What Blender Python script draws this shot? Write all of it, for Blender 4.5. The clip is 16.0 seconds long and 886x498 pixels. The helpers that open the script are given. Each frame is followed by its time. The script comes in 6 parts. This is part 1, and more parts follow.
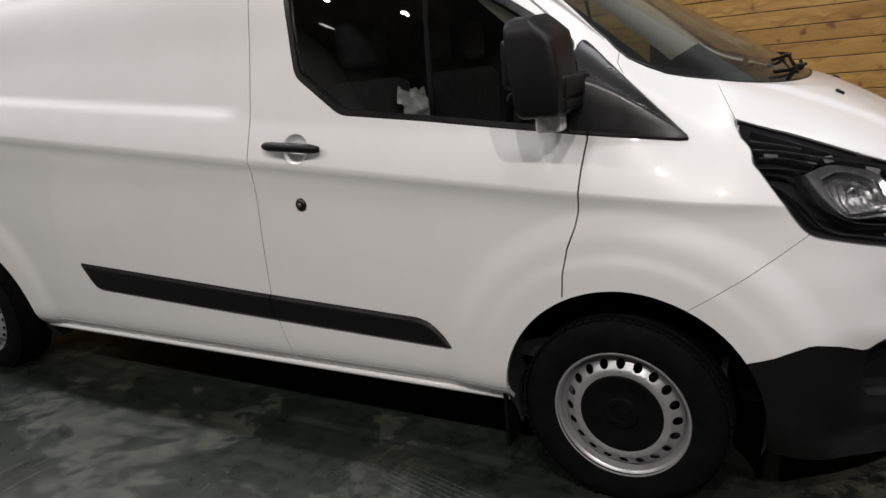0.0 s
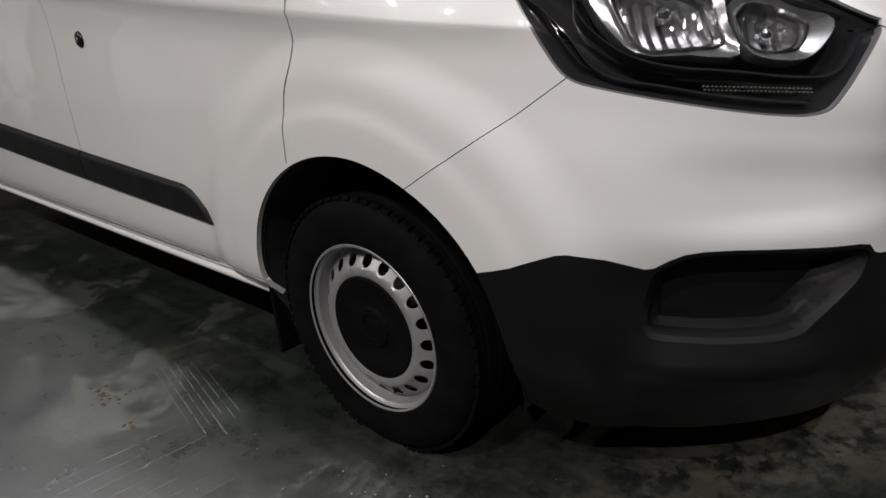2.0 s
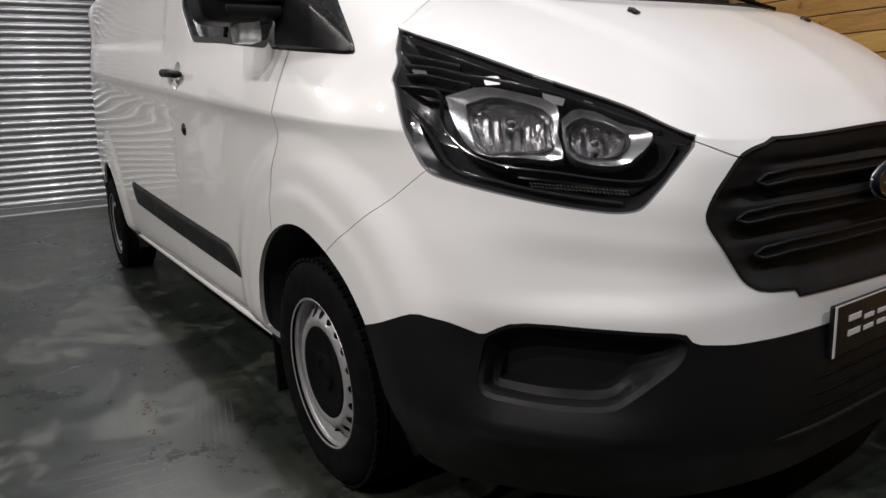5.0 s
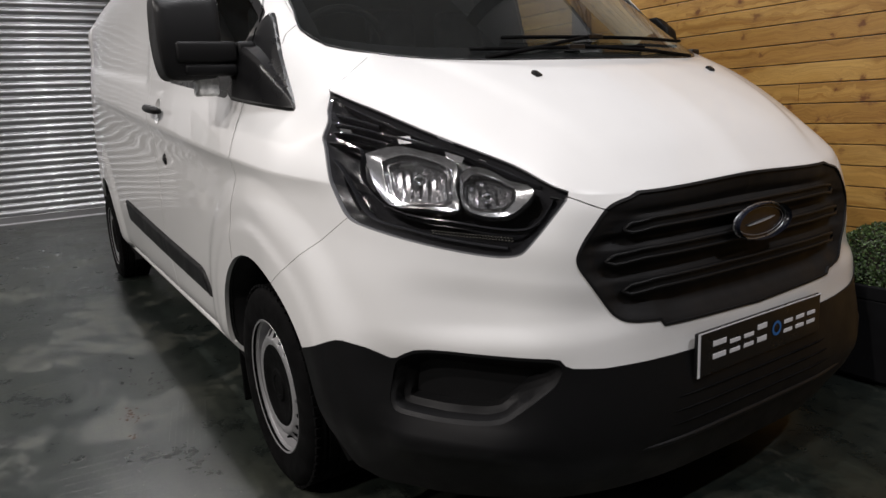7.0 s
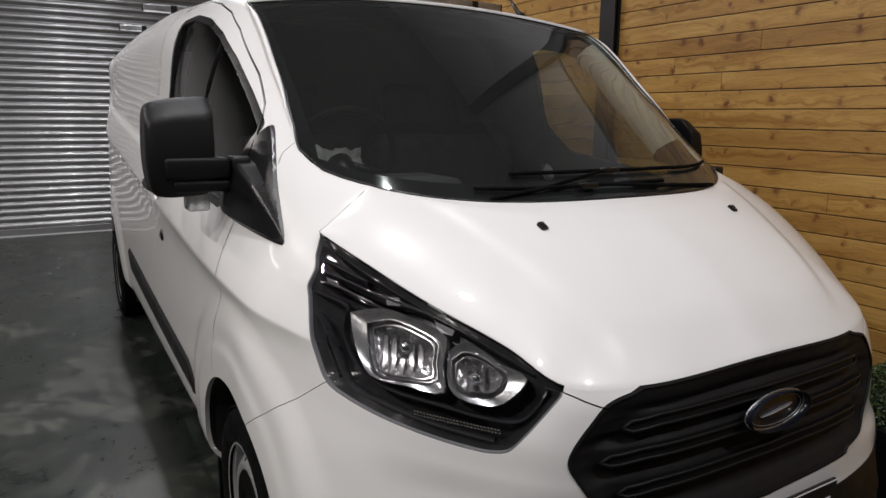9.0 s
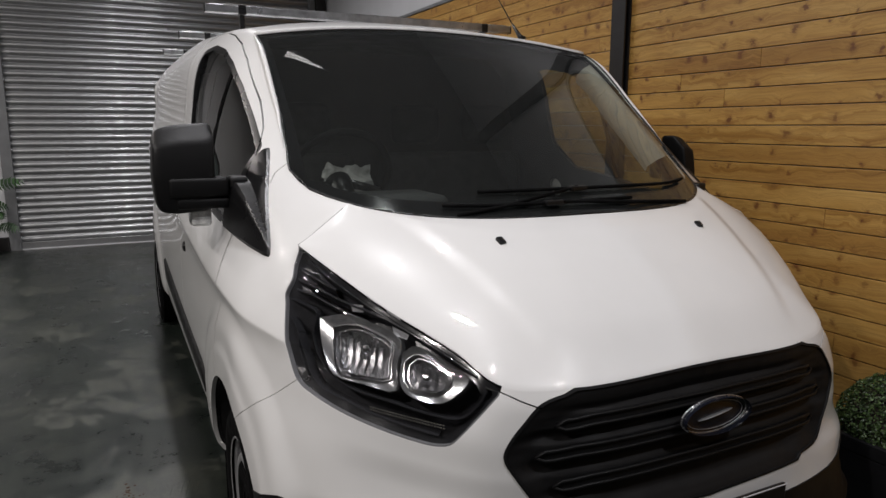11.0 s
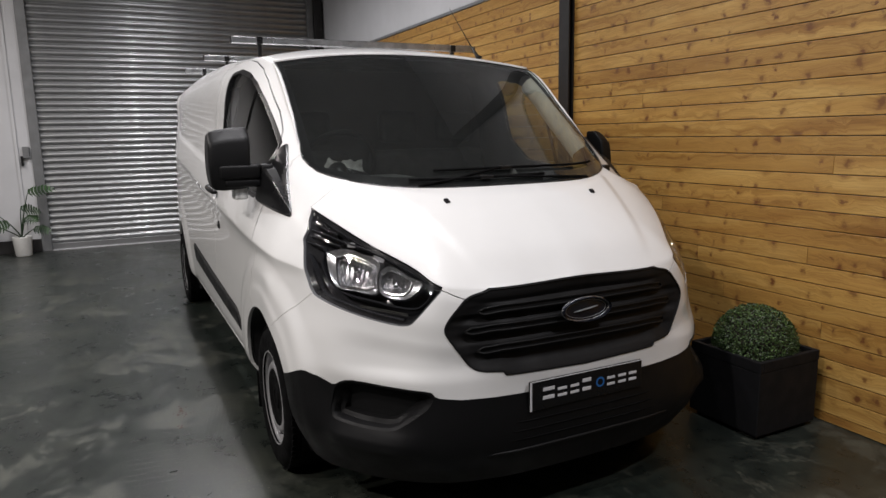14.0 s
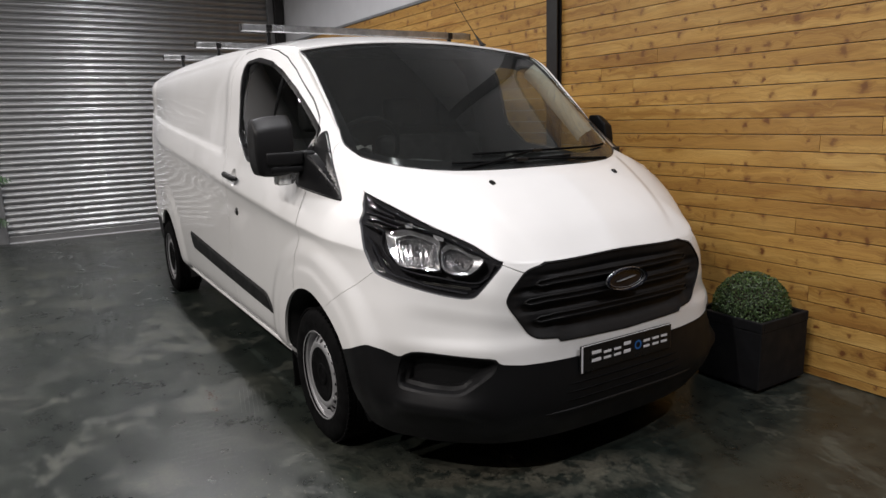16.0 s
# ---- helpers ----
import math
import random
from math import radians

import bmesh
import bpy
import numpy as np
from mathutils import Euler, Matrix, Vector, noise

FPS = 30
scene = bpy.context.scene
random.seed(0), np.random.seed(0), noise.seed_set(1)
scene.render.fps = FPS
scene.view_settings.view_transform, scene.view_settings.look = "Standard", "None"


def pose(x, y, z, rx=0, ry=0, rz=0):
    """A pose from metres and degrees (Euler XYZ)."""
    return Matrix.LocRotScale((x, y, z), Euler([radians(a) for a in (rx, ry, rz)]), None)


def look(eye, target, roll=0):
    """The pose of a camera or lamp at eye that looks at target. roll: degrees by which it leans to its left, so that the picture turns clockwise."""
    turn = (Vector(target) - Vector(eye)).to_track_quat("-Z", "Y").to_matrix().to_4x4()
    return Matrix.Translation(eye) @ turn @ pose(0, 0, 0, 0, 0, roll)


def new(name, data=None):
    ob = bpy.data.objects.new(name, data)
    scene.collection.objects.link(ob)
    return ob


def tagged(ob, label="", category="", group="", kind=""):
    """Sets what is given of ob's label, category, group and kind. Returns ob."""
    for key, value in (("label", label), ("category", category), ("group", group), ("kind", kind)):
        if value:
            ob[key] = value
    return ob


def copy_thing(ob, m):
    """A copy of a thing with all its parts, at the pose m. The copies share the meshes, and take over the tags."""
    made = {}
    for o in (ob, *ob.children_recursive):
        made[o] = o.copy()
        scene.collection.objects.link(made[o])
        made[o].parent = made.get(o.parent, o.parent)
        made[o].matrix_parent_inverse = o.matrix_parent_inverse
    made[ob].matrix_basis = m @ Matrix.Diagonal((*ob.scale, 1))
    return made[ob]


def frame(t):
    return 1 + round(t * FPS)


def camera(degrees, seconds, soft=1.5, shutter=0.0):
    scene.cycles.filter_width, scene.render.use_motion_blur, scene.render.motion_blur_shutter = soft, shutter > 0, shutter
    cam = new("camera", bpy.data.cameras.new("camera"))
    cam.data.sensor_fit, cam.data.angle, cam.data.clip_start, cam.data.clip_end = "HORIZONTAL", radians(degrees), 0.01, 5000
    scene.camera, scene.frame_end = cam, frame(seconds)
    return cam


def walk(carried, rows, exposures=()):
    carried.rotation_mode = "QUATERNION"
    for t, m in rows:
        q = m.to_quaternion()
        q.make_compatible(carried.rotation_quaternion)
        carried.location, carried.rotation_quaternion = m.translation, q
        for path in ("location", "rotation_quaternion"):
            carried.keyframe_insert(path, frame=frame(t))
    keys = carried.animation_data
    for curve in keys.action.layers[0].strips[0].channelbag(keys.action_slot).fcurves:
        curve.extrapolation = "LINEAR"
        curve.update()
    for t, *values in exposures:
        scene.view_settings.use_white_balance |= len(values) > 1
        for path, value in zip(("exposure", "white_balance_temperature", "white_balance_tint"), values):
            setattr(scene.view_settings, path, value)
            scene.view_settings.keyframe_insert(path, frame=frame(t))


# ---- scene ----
cam = camera(66.7, 16.0)
PATH = [
    (0, (0.501, -2.801, 1.391), (-0.459, -1.127, 0.865), -5.8),
    (0.5, (0.689, -2.632, 1.313), (-0.381, -1.032, 0.769), -5.5),
    (1, (0.902, -2.434, 1.274), (-0.269, -0.944, 0.634), -4.8),
    (1.5, (1.028, -2.166, 1.142), (-0.188, -0.701, 0.527), -3.2),
    (2, (1.082, -1.851, 1.03), (-0.178, -0.479, 0.301), -4.6),
    (2.5, (1.146, -1.666, 0.963), (-0.22, -0.335, 0.361), -1.3),
    (3, (1.23, -1.548, 0.902), (-0.231, -0.282, 0.387), -0.9),
    (3.5, (1.298, -1.549, 0.929), (-0.211, -0.328, 0.452), -0.7),
    (6, (1.873, -1.624, 1.039), (0.186, -0.626, 0.638), -3.8),
    (6.5, (1.924, -1.59, 1.07), (0.254, -0.568, 0.659), -2.9),
    (7, (1.95, -1.528, 1.124), (0.29, -0.494, 0.706), -3.0),
    (7.5, (1.938, -1.469, 1.201), (0.248, -0.49, 0.77), -2.8),
    (8, (1.91, -1.419, 1.296), (0.198, -0.469, 0.889), -1.4),
    (8.5, (1.879, -1.401, 1.385), (0.161, -0.444, 1.02), 0.0),
    (9, (1.825, -1.371, 1.45), (0.134, -0.376, 1.063), 0.6),
    (11.5, (2.223, -1.23, 1.485), (0.439, -0.41, 1.102), 0.3),
    (12, (2.409, -1.209, 1.443), (0.645, -0.399, 0.963), 0.4),
    (12.5, (2.545, -1.191, 1.42), (0.807, -0.356, 0.888), -0.5),
    (13, (2.75, -1.234, 1.439), (0.953, -0.463, 1.019), 0.4),
    (13.5, (2.873, -1.336, 1.451), (1.09, -0.515, 1.067), -0.3),
    (14, (2.917, -1.521, 1.451), (1.147, -0.655, 1.114), -1.1),
    (14.5, (2.938, -1.652, 1.442), (1.157, -0.813, 1.087), -0.5),
    (15, (2.932, -1.749, 1.446), (1.209, -0.81, 1.058), -0.2),
    (15.5, (2.868, -1.941, 1.471), (1.193, -0.919, 1.081), -3.8),
    (16, (2.855, -2.001, 1.47), (1.18, -0.978, 1.083), -1.7),
]
EXPOSURES = [(0, 0.24), (2, 0.22), (3.5, 0.32), (6, 0.38), (7.5, 0.4), (8, 0.3), (8.5, 0.2), (9, 0.12), (11.5, 0.0), (12, 0.02), (12.5, 0.17), (13, 0.32), (15, 0.43), (16, 0.49)]
walk(cam, [(t, look(eye, target, roll)) for t, eye, target, roll in PATH], EXPOSURES)

# ---- world and light ----
world = bpy.data.worlds.new("world")
world.use_nodes = True
scene.world = world
world.node_tree.nodes["Background"].inputs[0].default_value = (0.5, 0.52, 0.55, 1)
world.node_tree.nodes["Background"].inputs[1].default_value = 0.02


def area_lamp(name, eye, target, size_x, size_y, watts, color=(1, 0.935, 0.925)):
    data = bpy.data.lights.new(name, "AREA")
    data.shape, data.size, data.size_y, data.energy, data.color = "RECTANGLE", size_x, size_y, watts, color
    ob = new(name, data)
    ob.matrix_world = look(eye, target)
    return ob


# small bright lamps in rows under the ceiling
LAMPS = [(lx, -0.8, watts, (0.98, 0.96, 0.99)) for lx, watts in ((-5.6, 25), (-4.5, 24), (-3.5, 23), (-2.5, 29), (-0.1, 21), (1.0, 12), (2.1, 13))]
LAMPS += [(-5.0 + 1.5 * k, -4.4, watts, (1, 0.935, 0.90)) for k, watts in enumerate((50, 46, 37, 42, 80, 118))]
# one fill lamp, added to brighten the nose and the floor before it
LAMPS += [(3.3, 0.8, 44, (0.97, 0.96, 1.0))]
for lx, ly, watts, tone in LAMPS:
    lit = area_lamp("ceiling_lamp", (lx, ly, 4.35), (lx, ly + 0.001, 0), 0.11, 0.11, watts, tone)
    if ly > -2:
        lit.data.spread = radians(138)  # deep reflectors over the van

# ---- materials ----
def material(name, color, rough=0.5, metal=0.0, coat=0.0, ior=1.5):
    m = bpy.data.materials.new(name)
    m.use_nodes = True
    b = m.node_tree.nodes["Principled BSDF"]
    b.inputs["Base Color"].default_value = (*color, 1)
    b.inputs["Roughness"].default_value = rough
    b.inputs["Metallic"].default_value = metal
    b.inputs["Coat Weight"].default_value = coat
    b.inputs["Coat Roughness"].default_value = 0.035
    b.inputs["IOR"].default_value = ior
    return m


def node(m, kind, **settings):
    n = m.node_tree.nodes.new(kind)
    for key, value in settings.items():
        if key in n.inputs:
            n.inputs[key].default_value = value
    return n


def link(m, a, out, b, into):
    m.node_tree.links.new(a.outputs[out], b.inputs[into])


def coords(m, scale=(1, 1, 1), random_shift=False, space="Object"):
    """Texture coordinates in metres, stretched, and shifted from piece to piece if wanted."""
    tc = node(m, "ShaderNodeTexCoord")
    mp = node(m, "ShaderNodeMapping")
    mp.inputs["Scale"].default_value = scale
    link(m, tc, space, mp, "Vector")
    if random_shift:
        info = node(m, "ShaderNodeObjectInfo")
        mul = node(m, "ShaderNodeVectorMath")
        mul.operation = "MULTIPLY"
        mul.inputs[1].default_value = (37.0, 3.1, 61.0)
        link(m, info, "Random", mul, 0)
        link(m, mul, "Vector", mp, "Location")
    return mp


def noise_tex(m, vec, scale, detail=4.0, rough=0.55, distort=0.0):
    n = node(m, "ShaderNodeTexNoise", Scale=scale, Detail=detail, Roughness=rough, Distortion=distort)
    if vec is not None:
        link(m, vec, "Vector", n, "Vector")
    return n


def ramp(m, src, out, stops):
    r = node(m, "ShaderNodeValToRGB")
    e = r.color_ramp.elements
    while len(e) < len(stops):
        e.new(0.5)
    for el, (pos, col) in zip(e, stops):
        el.position, el.color = pos, (*col, 1) if len(col) == 3 else col
    link(m, src, out, r, "Fac")
    return r


def grey(*stops):
    return [(p, (v, v, v)) for p, v in stops]


def mix(m, fac, a, b, blend="MIX"):
    """A colour mix; fac, a and b are (node, output) or values."""
    n = node(m, "ShaderNodeMix")
    n.data_type, n.blend_type = "RGBA", blend
    for value, socket in ((fac, 0), (a, 6), (b, 7)):
        if isinstance(value, tuple) and not isinstance(value[0], (int, float)):
            m.node_tree.links.new(value[0].outputs[value[1]], n.inputs[socket])
        elif socket == 0:
            n.inputs[0].default_value = value
        else:
            n.inputs[socket].default_value = (*value, 1)
    return n


def bump(m, src, out, strength, distance=0.001):
    b = node(m, "ShaderNodeBump", Strength=strength, Distance=distance)
    link(m, src, out, b, "Height")
    link(m, b, "Normal", m.node_tree.nodes["Principled BSDF"], "Normal")
    return b


def bsdf(m):
    return m.node_tree.nodes["Principled BSDF"]


def mottled(name, color, rough, metal=0.0, scale=12.0, spread=0.25, grain=400.0, relief=0.1, distance=0.0005, coat=0.0, shine=0.5):
    """A surface with soft blotches and a fine grain."""
    m = material(name, color, rough, metal, coat)
    bsdf(m).inputs["Specular IOR Level"].default_value = shine
    vec = coords(m)
    big = noise_tex(m, vec, scale, 5)
    lo = tuple(c * (1 - spread) for c in color)
    hi = tuple(min(1, c * (1 + spread)) for c in color)
    link(m, ramp(m, big, "Fac", [(0.3, lo), (0.7, hi)]), "Color", bsdf(m), "Base Color")
    link(m, ramp(m, big, "Fac", grey((0.3, min(1, rough * 1.2)), (0.7, rough * 0.85))), "Color", bsdf(m), "Roughness")
    bump(m, noise_tex(m, vec, grain, 2), "Fac", relief, distance)
    return m


def thin_glass(name, tint, rough=0.0, ior=1.5, veil=0.0):
    """A pane: what lies behind shows through its tint, and its faces mirror by their angle."""
    m = bpy.data.materials.new(name)
    m.use_nodes = True
    tree = m.node_tree
    tree.nodes.remove(tree.nodes["Principled BSDF"])
    clear = node(m, "ShaderNodeBsdfTransparent")
    clear.inputs["Color"].default_value = (*tint, 1)
    gloss = node(m, "ShaderNodeBsdfGlossy")
    gloss.inputs["Roughness"].default_value = rough
    facing = node(m, "ShaderNodeLayerWeight", Blend=0.5)
    steep = node(m, "ShaderNodeMath")
    steep.operation = "POWER"
    steep.inputs[1].default_value = 5.0
    link(m, facing, "Facing", steep, 0)
    fres = node(m, "ShaderNodeMath")
    fres.operation = "MULTIPLY_ADD"
    least = ((ior - 1) / (ior + 1)) ** 2 * 1.7
    fres.inputs[1].default_value, fres.inputs[2].default_value = 1 - least, least
    link(m, steep, "Value", fres, 0)
    blend = node(m, "ShaderNodeMixShader")
    link(m, fres, "Value", blend, 0)
    link(m, clear, "BSDF", blend, 1)
    link(m, gloss, "BSDF", blend, 2)
    # a grey diffuse veil: haze put into the colour to lift dark panes
    film = node(m, "ShaderNodeBsdfDiffuse")
    film.inputs["Color"].default_value = (0.6, 0.64, 0.63, 1)
    veiled = node(m, "ShaderNodeMixShader")
    veiled.inputs[0].default_value = veil
    link(m, blend, "Shader", veiled, 1)
    link(m, film, "BSDF", veiled, 2)
    link(m, veiled, "Shader", tree.nodes["Material Output"], "Surface")
    return m


# van
PAINT = material("white_paint", (0.65, 0.648, 0.642), 0.3, 0, 0.6)
bsdf(PAINT).inputs["Specular IOR Level"].default_value = 0.22
bsdf(PAINT).inputs["Coat Weight"].default_value = 0.75
bsdf(PAINT).inputs["Coat Roughness"].default_value = 0.012
peel = coords(PAINT)
link(PAINT, ramp(PAINT, noise_tex(PAINT, peel, 3.0, 4), "Fac", [(0.3, (0.635, 0.633, 0.626)), (0.7, (0.665, 0.663, 0.657))]), "Color", bsdf(PAINT), "Base Color")
BLACK = mottled("black_grained_plastic", (0.0045, 0.0045, 0.0049), 0.46, 0, 9, 0.2, 900, 0.15, 0.0003, shine=0.2)
SATIN = mottled("satin_black_plastic", (0.0055, 0.0055, 0.006), 0.29, 0, 14, 0.2, 500, 0.06, 0.0003, shine=0.4)
GRILLE_PLASTIC = mottled("dull_black_grille_plastic", (0.0055, 0.0055, 0.006), 0.6, 0, 9, 0.2, 600, 0.1, 0.0003, shine=0.22)
GLOSS = material("gloss_black", (0.006, 0.006, 0.007), 0.07)
GLASS = thin_glass("side_glass", (0.58, 0.63, 0.61), 0.0, 1.6)
SCREEN = thin_glass("screen_glass", (0.54, 0.59, 0.555), 0.0, 1.52, 0.014)
LENS_GLASS = thin_glass("lamp_lens", (0.93, 0.94, 0.95), 0.0, 1.5)
CHROME = mottled("bright_reflector", (0.85, 0.85, 0.86), 0.16, 0.85, 30, 0.08, 200, 0.03)
REFLECTOR = mottled("mirror_reflector", (0.70, 0.70, 0.71), 0.09, 1.0, 30, 0.05, 200, 0.02)
SILVER = mottled("silver_bezel", (0.36, 0.36, 0.37), 0.42, 0.75, 30, 0.08, 200, 0.03)
BOWL = mottled("silver_bowl", (0.60, 0.60, 0.61), 0.16, 0.9, 30, 0.1, 200, 0.03)
FRAME_SILVER = mottled("grey_silver_frame", (0.40, 0.40, 0.405), 0.2, 0.85, 40, 0.3, 150, 0.2, 0.001)
PRISM = mottled("indicator_prism_plastic", (0.13, 0.125, 0.11), 0.12, 0.3, 60, 0.3, 300, 0.05)
BEZEL = mottled("gloss_black_bezel", (0.02, 0.02, 0.022), 0.10, 0, 20, 0.2, 45, 0.12, 0.002)
LENS_EDGE = mottled("grey_lens_edge", (0.15, 0.15, 0.155), 0.2, 0, 30, 0.1)
FROSTED = mottled("clear_indicator_plastic", (0.72, 0.72, 0.71), 0.12, 0.0, 60, 0.3, 300, 0.05)
DULL = mottled("grey_reflector", (0.32, 0.32, 0.33), 0.28, 0.9, 30, 0.1, 200, 0.03)
RUBBER = mottled("tyre_rubber", (0.0042, 0.0042, 0.0044), 0.7, 0, 18, 0.3, 300, 0.2, shine=0.04)
RIM = mottled("silver_painted_steel", (0.33, 0.33, 0.34), 0.36, 0.5, 16, 0.12, 350, 0.06)
DARK = mottled("dark_lining", (0.012, 0.012, 0.013), 0.8, 0, 8, 0.3, 80, 0.1)
TRIM = mottled("grey_cab_trim", (0.022, 0.0235, 0.0235), 0.6, 0, 8, 0.2, 300, 0.2)
LINING = mottled("pale_cab_lining", (0.40, 0.38, 0.32), 0.8, 0, 8, 0.1, 300, 0.2)
PALE_SHEET = mottled("crumpled_white_sheet", (0.5, 0.5, 0.49), 0.3, 0, 14, 0.5, 120, 0.4)
CLOTH = mottled("dark_seat_cloth", (0.006, 0.0065, 0.007), 0.85, 0, 20, 0.3, 500, 0.4)
ALUMINIUM = mottled("worn_aluminium", (0.42, 0.43, 0.44), 0.3, 0.95, 9, 0.45, 120, 0.1)
BLUE = material("blue_print", (0.02, 0.12, 0.35), 0.4)
PRINT = material("silver_print", (0.62, 0.62, 0.64), 0.35)
BADGE = mottled("dark_badge_enamel", (0.006, 0.007, 0.012), 0.22, 0, 10, 0.2)

# place
WHITE = mottled("white_wall_paint", (0.50, 0.505, 0.52), 0.6, 0, 1.6, 0.06, 160, 0.2, 0.001)
CEILING = mottled("dim_grey_paint", (0.19, 0.19, 0.195), 0.8, 0, 1.2, 0.1)
STEEL = mottled("galvanised_steel", (0.31, 0.315, 0.32), 0.38, 0.85, 3, 0.15, 60, 0.03)
FRAME = mottled("grey_painted_steel", (0.16, 0.165, 0.17), 0.45, 0.2, 6, 0.15, 200, 0.1)
COLUMN = mottled("dark_painted_steel", (0.018, 0.017, 0.017), 0.45, 0.2, 6, 0.25, 200, 0.1)
DOORMAT = mottled("grey_green_door_paint", (0.11, 0.135, 0.135), 0.45, 0, 4, 0.1, 200, 0.1)
PLANTER = mottled("black_fibre_clay", (0.007, 0.007, 0.008), 0.65, 0, 10, 0.3, 250, 0.3, 0.001, shine=0.2)
SOIL_AND_CORE = mottled("dark_soil_and_core", (0.02, 0.015, 0.01), 0.95, 0, 30, 0.4, 80, 0.8, 0.01)
POT = mottled("white_glazed_pot", (0.62, 0.62, 0.6), 0.35, 0, 10, 0.06)


def leaf_material(name, dark, light, rough=0.45):
    m = material(name, light, rough)
    geo = node(m, "ShaderNodeNewGeometry")
    link(m, ramp(m, geo, "Random Per Island", [(0.0, dark), (0.75, light), (1.0, tuple(min(1, c * 1.7) for c in light))]), "Color", bsdf(m), "Base Color")
    return m


BOX_LEAF = leaf_material("box_leaves", (0.012, 0.026, 0.008), (0.050, 0.088, 0.024))
PALM_LEAF = leaf_material("pot_plant_leaves", (0.008, 0.020, 0.008), (0.019, 0.046, 0.014), 0.35)

# timber: warm stained softwood, long grain, knots and a sheen
WOOD = material("stained_softwood", (0.45, 0.22, 0.06), 0.42)
v = coords(WOOD, (1.0, 6.0, 9.0), True)
broad = noise_tex(WOOD, v, 1.1, 4, 0.5, 1.2)
kv = coords(WOOD, (8.0, 8.0, 7.2), True)
warp = noise_tex(WOOD, kv, 1.7, 3)
add = node(WOOD, "ShaderNodeVectorMath")
add.operation = "MULTIPLY_ADD"
add.inputs[1].default_value = (0.75, 0.5, 0.55)
link(WOOD, warp, "Color", add, 0)
link(WOOD, kv, "Vector", add, 2)
knots = node(WOOD, "ShaderNodeTexVoronoi", Scale=1.0, Randomness=1.0)
knots.voronoi_dimensions = "2D"
flat = node(WOOD, "ShaderNodeSeparateXYZ")
link(WOOD, add, "Vector", flat, 0)
plane = node(WOOD, "ShaderNodeCombineXYZ")
link(WOOD, flat, "X", plane, "X")
link(WOOD, flat, "Z", plane, "Y")
link(WOOD, plane, "Vector", knots, "Vector")
chosen = node(WOOD, "ShaderNodeSeparateColor")
link(WOOD, knots, "Color", chosen, 0)
ragged = node(WOOD, "ShaderNodeMath")
ragged.operation = "MULTIPLY_ADD"
ragged.inputs[1].default_value, ragged.inputs[2].default_value = 0.40, -0.20
link(WOOD, noise_tex(WOOD, coords(WOOD, (30, 60, 70), True), 1.0, 4, 0.7), "Fac", ragged, 0)
away = node(WOOD, "ShaderNodeMath")
away.operation = "ADD"
link(WOOD, knots, "Distance", away, 0)
link(WOOD, ragged, "Value", away, 1)
size = node(WOOD, "ShaderNodeMath")
size.operation = "MULTIPLY_ADD"
size.inputs[1].default_value, size.inputs[2].default_value = 1.1, 0.45
link(WOOD, chosen, "Green", size, 0)
part_of = node(WOOD, "ShaderNodeMath")
part_of.operation = "DIVIDE"
link(WOOD, away, "Value", part_of, 0)
link(WOOD, size, "Value", part_of, 1)
spot = ramp(WOOD, part_of, "Value", grey((0.05, 1.0), (0.08, 0.75), (0.11, 0.4), (0.24, 0.0)))
halo = ramp(WOOD, part_of, "Value", grey((0.0, 1.0), (0.25, 0.55), (0.75, 0.0)))
pick = ramp(WOOD, chosen, "Red", grey((0.22, 0.0), (0.28, 0.75), (0.8, 1.0)))
knot = mix(WOOD, 1.0, (spot, "Color"), (pick, "Color"), "MULTIPLY")
bend = node(WOOD, "ShaderNodeVectorMath")
bend.operation = "MULTIPLY_ADD"
bend.inputs[1].default_value = (0.3, 0.0, 1.3)
link(WOOD, halo, "Color", bend, 0)
link(WOOD, coords(WOOD, (1.6, 40, 48), True), "Vector", bend, 2)
fine = noise_tex(WOOD, bend, 3.0, 6, 0.6, 0.4)
# broad bands of heartwood that swell round the knots
bend2 = node(WOOD, "ShaderNodeVectorMath")
bend2.operation = "MULTIPLY_ADD"
bend2.inputs[1].default_value = (0.25, 0.0, 1.0)
link(WOOD, halo, "Color", bend2, 0)
link(WOOD, coords(WOOD, (0.8, 10, 22), True), "Vector", bend2, 2)
bands = noise_tex(WOOD, bend2, 1.0, 3, 0.5, 0.6)
tone = ramp(WOOD, broad, "Fac", [(0.28, (0.335, 0.172, 0.043)), (0.5, (0.43, 0.246, 0.063)), (0.72, (0.51, 0.318, 0.096))])
banded = mix(WOOD, 0.75, (tone, "Color"), (ramp(WOOD, bands, "Fac", [(0.36, (0.70, 0.60, 0.48)), (0.46, (1, 1, 1)), (0.62, (1.08, 1.10, 1.14))]), "Color"), "MULTIPLY")
grain = mix(WOOD, 0.6, (banded, 2), (ramp(WOOD, fine, "Fac", [(0.35, (0.55, 0.48, 0.42)), (0.58, (1, 1, 1))]), "Color"), "MULTIPLY")
info = node(WOOD, "ShaderNodeObjectInfo")
board = ramp(WOOD, info, "Random", [(0.0, (0.82, 0.78, 0.74)), (0.5, (0.97, 0.97, 0.97)), (1.0, (1.0, 1.0, 1.0))])
whole = mix(WOOD, 1.0, (grain, 2), (board, "Color"), "MULTIPLY")
knotted = mix(WOOD, (knot, 2), (whole, 2), (0.135, 0.050, 0.014))
link(WOOD, knotted, 2, bsdf(WOOD), "Base Color")
link(WOOD, ramp(WOOD, fine, "Fac", grey((0.3, 0.5), (0.7, 0.34))), "Color", bsdf(WOOD), "Roughness")
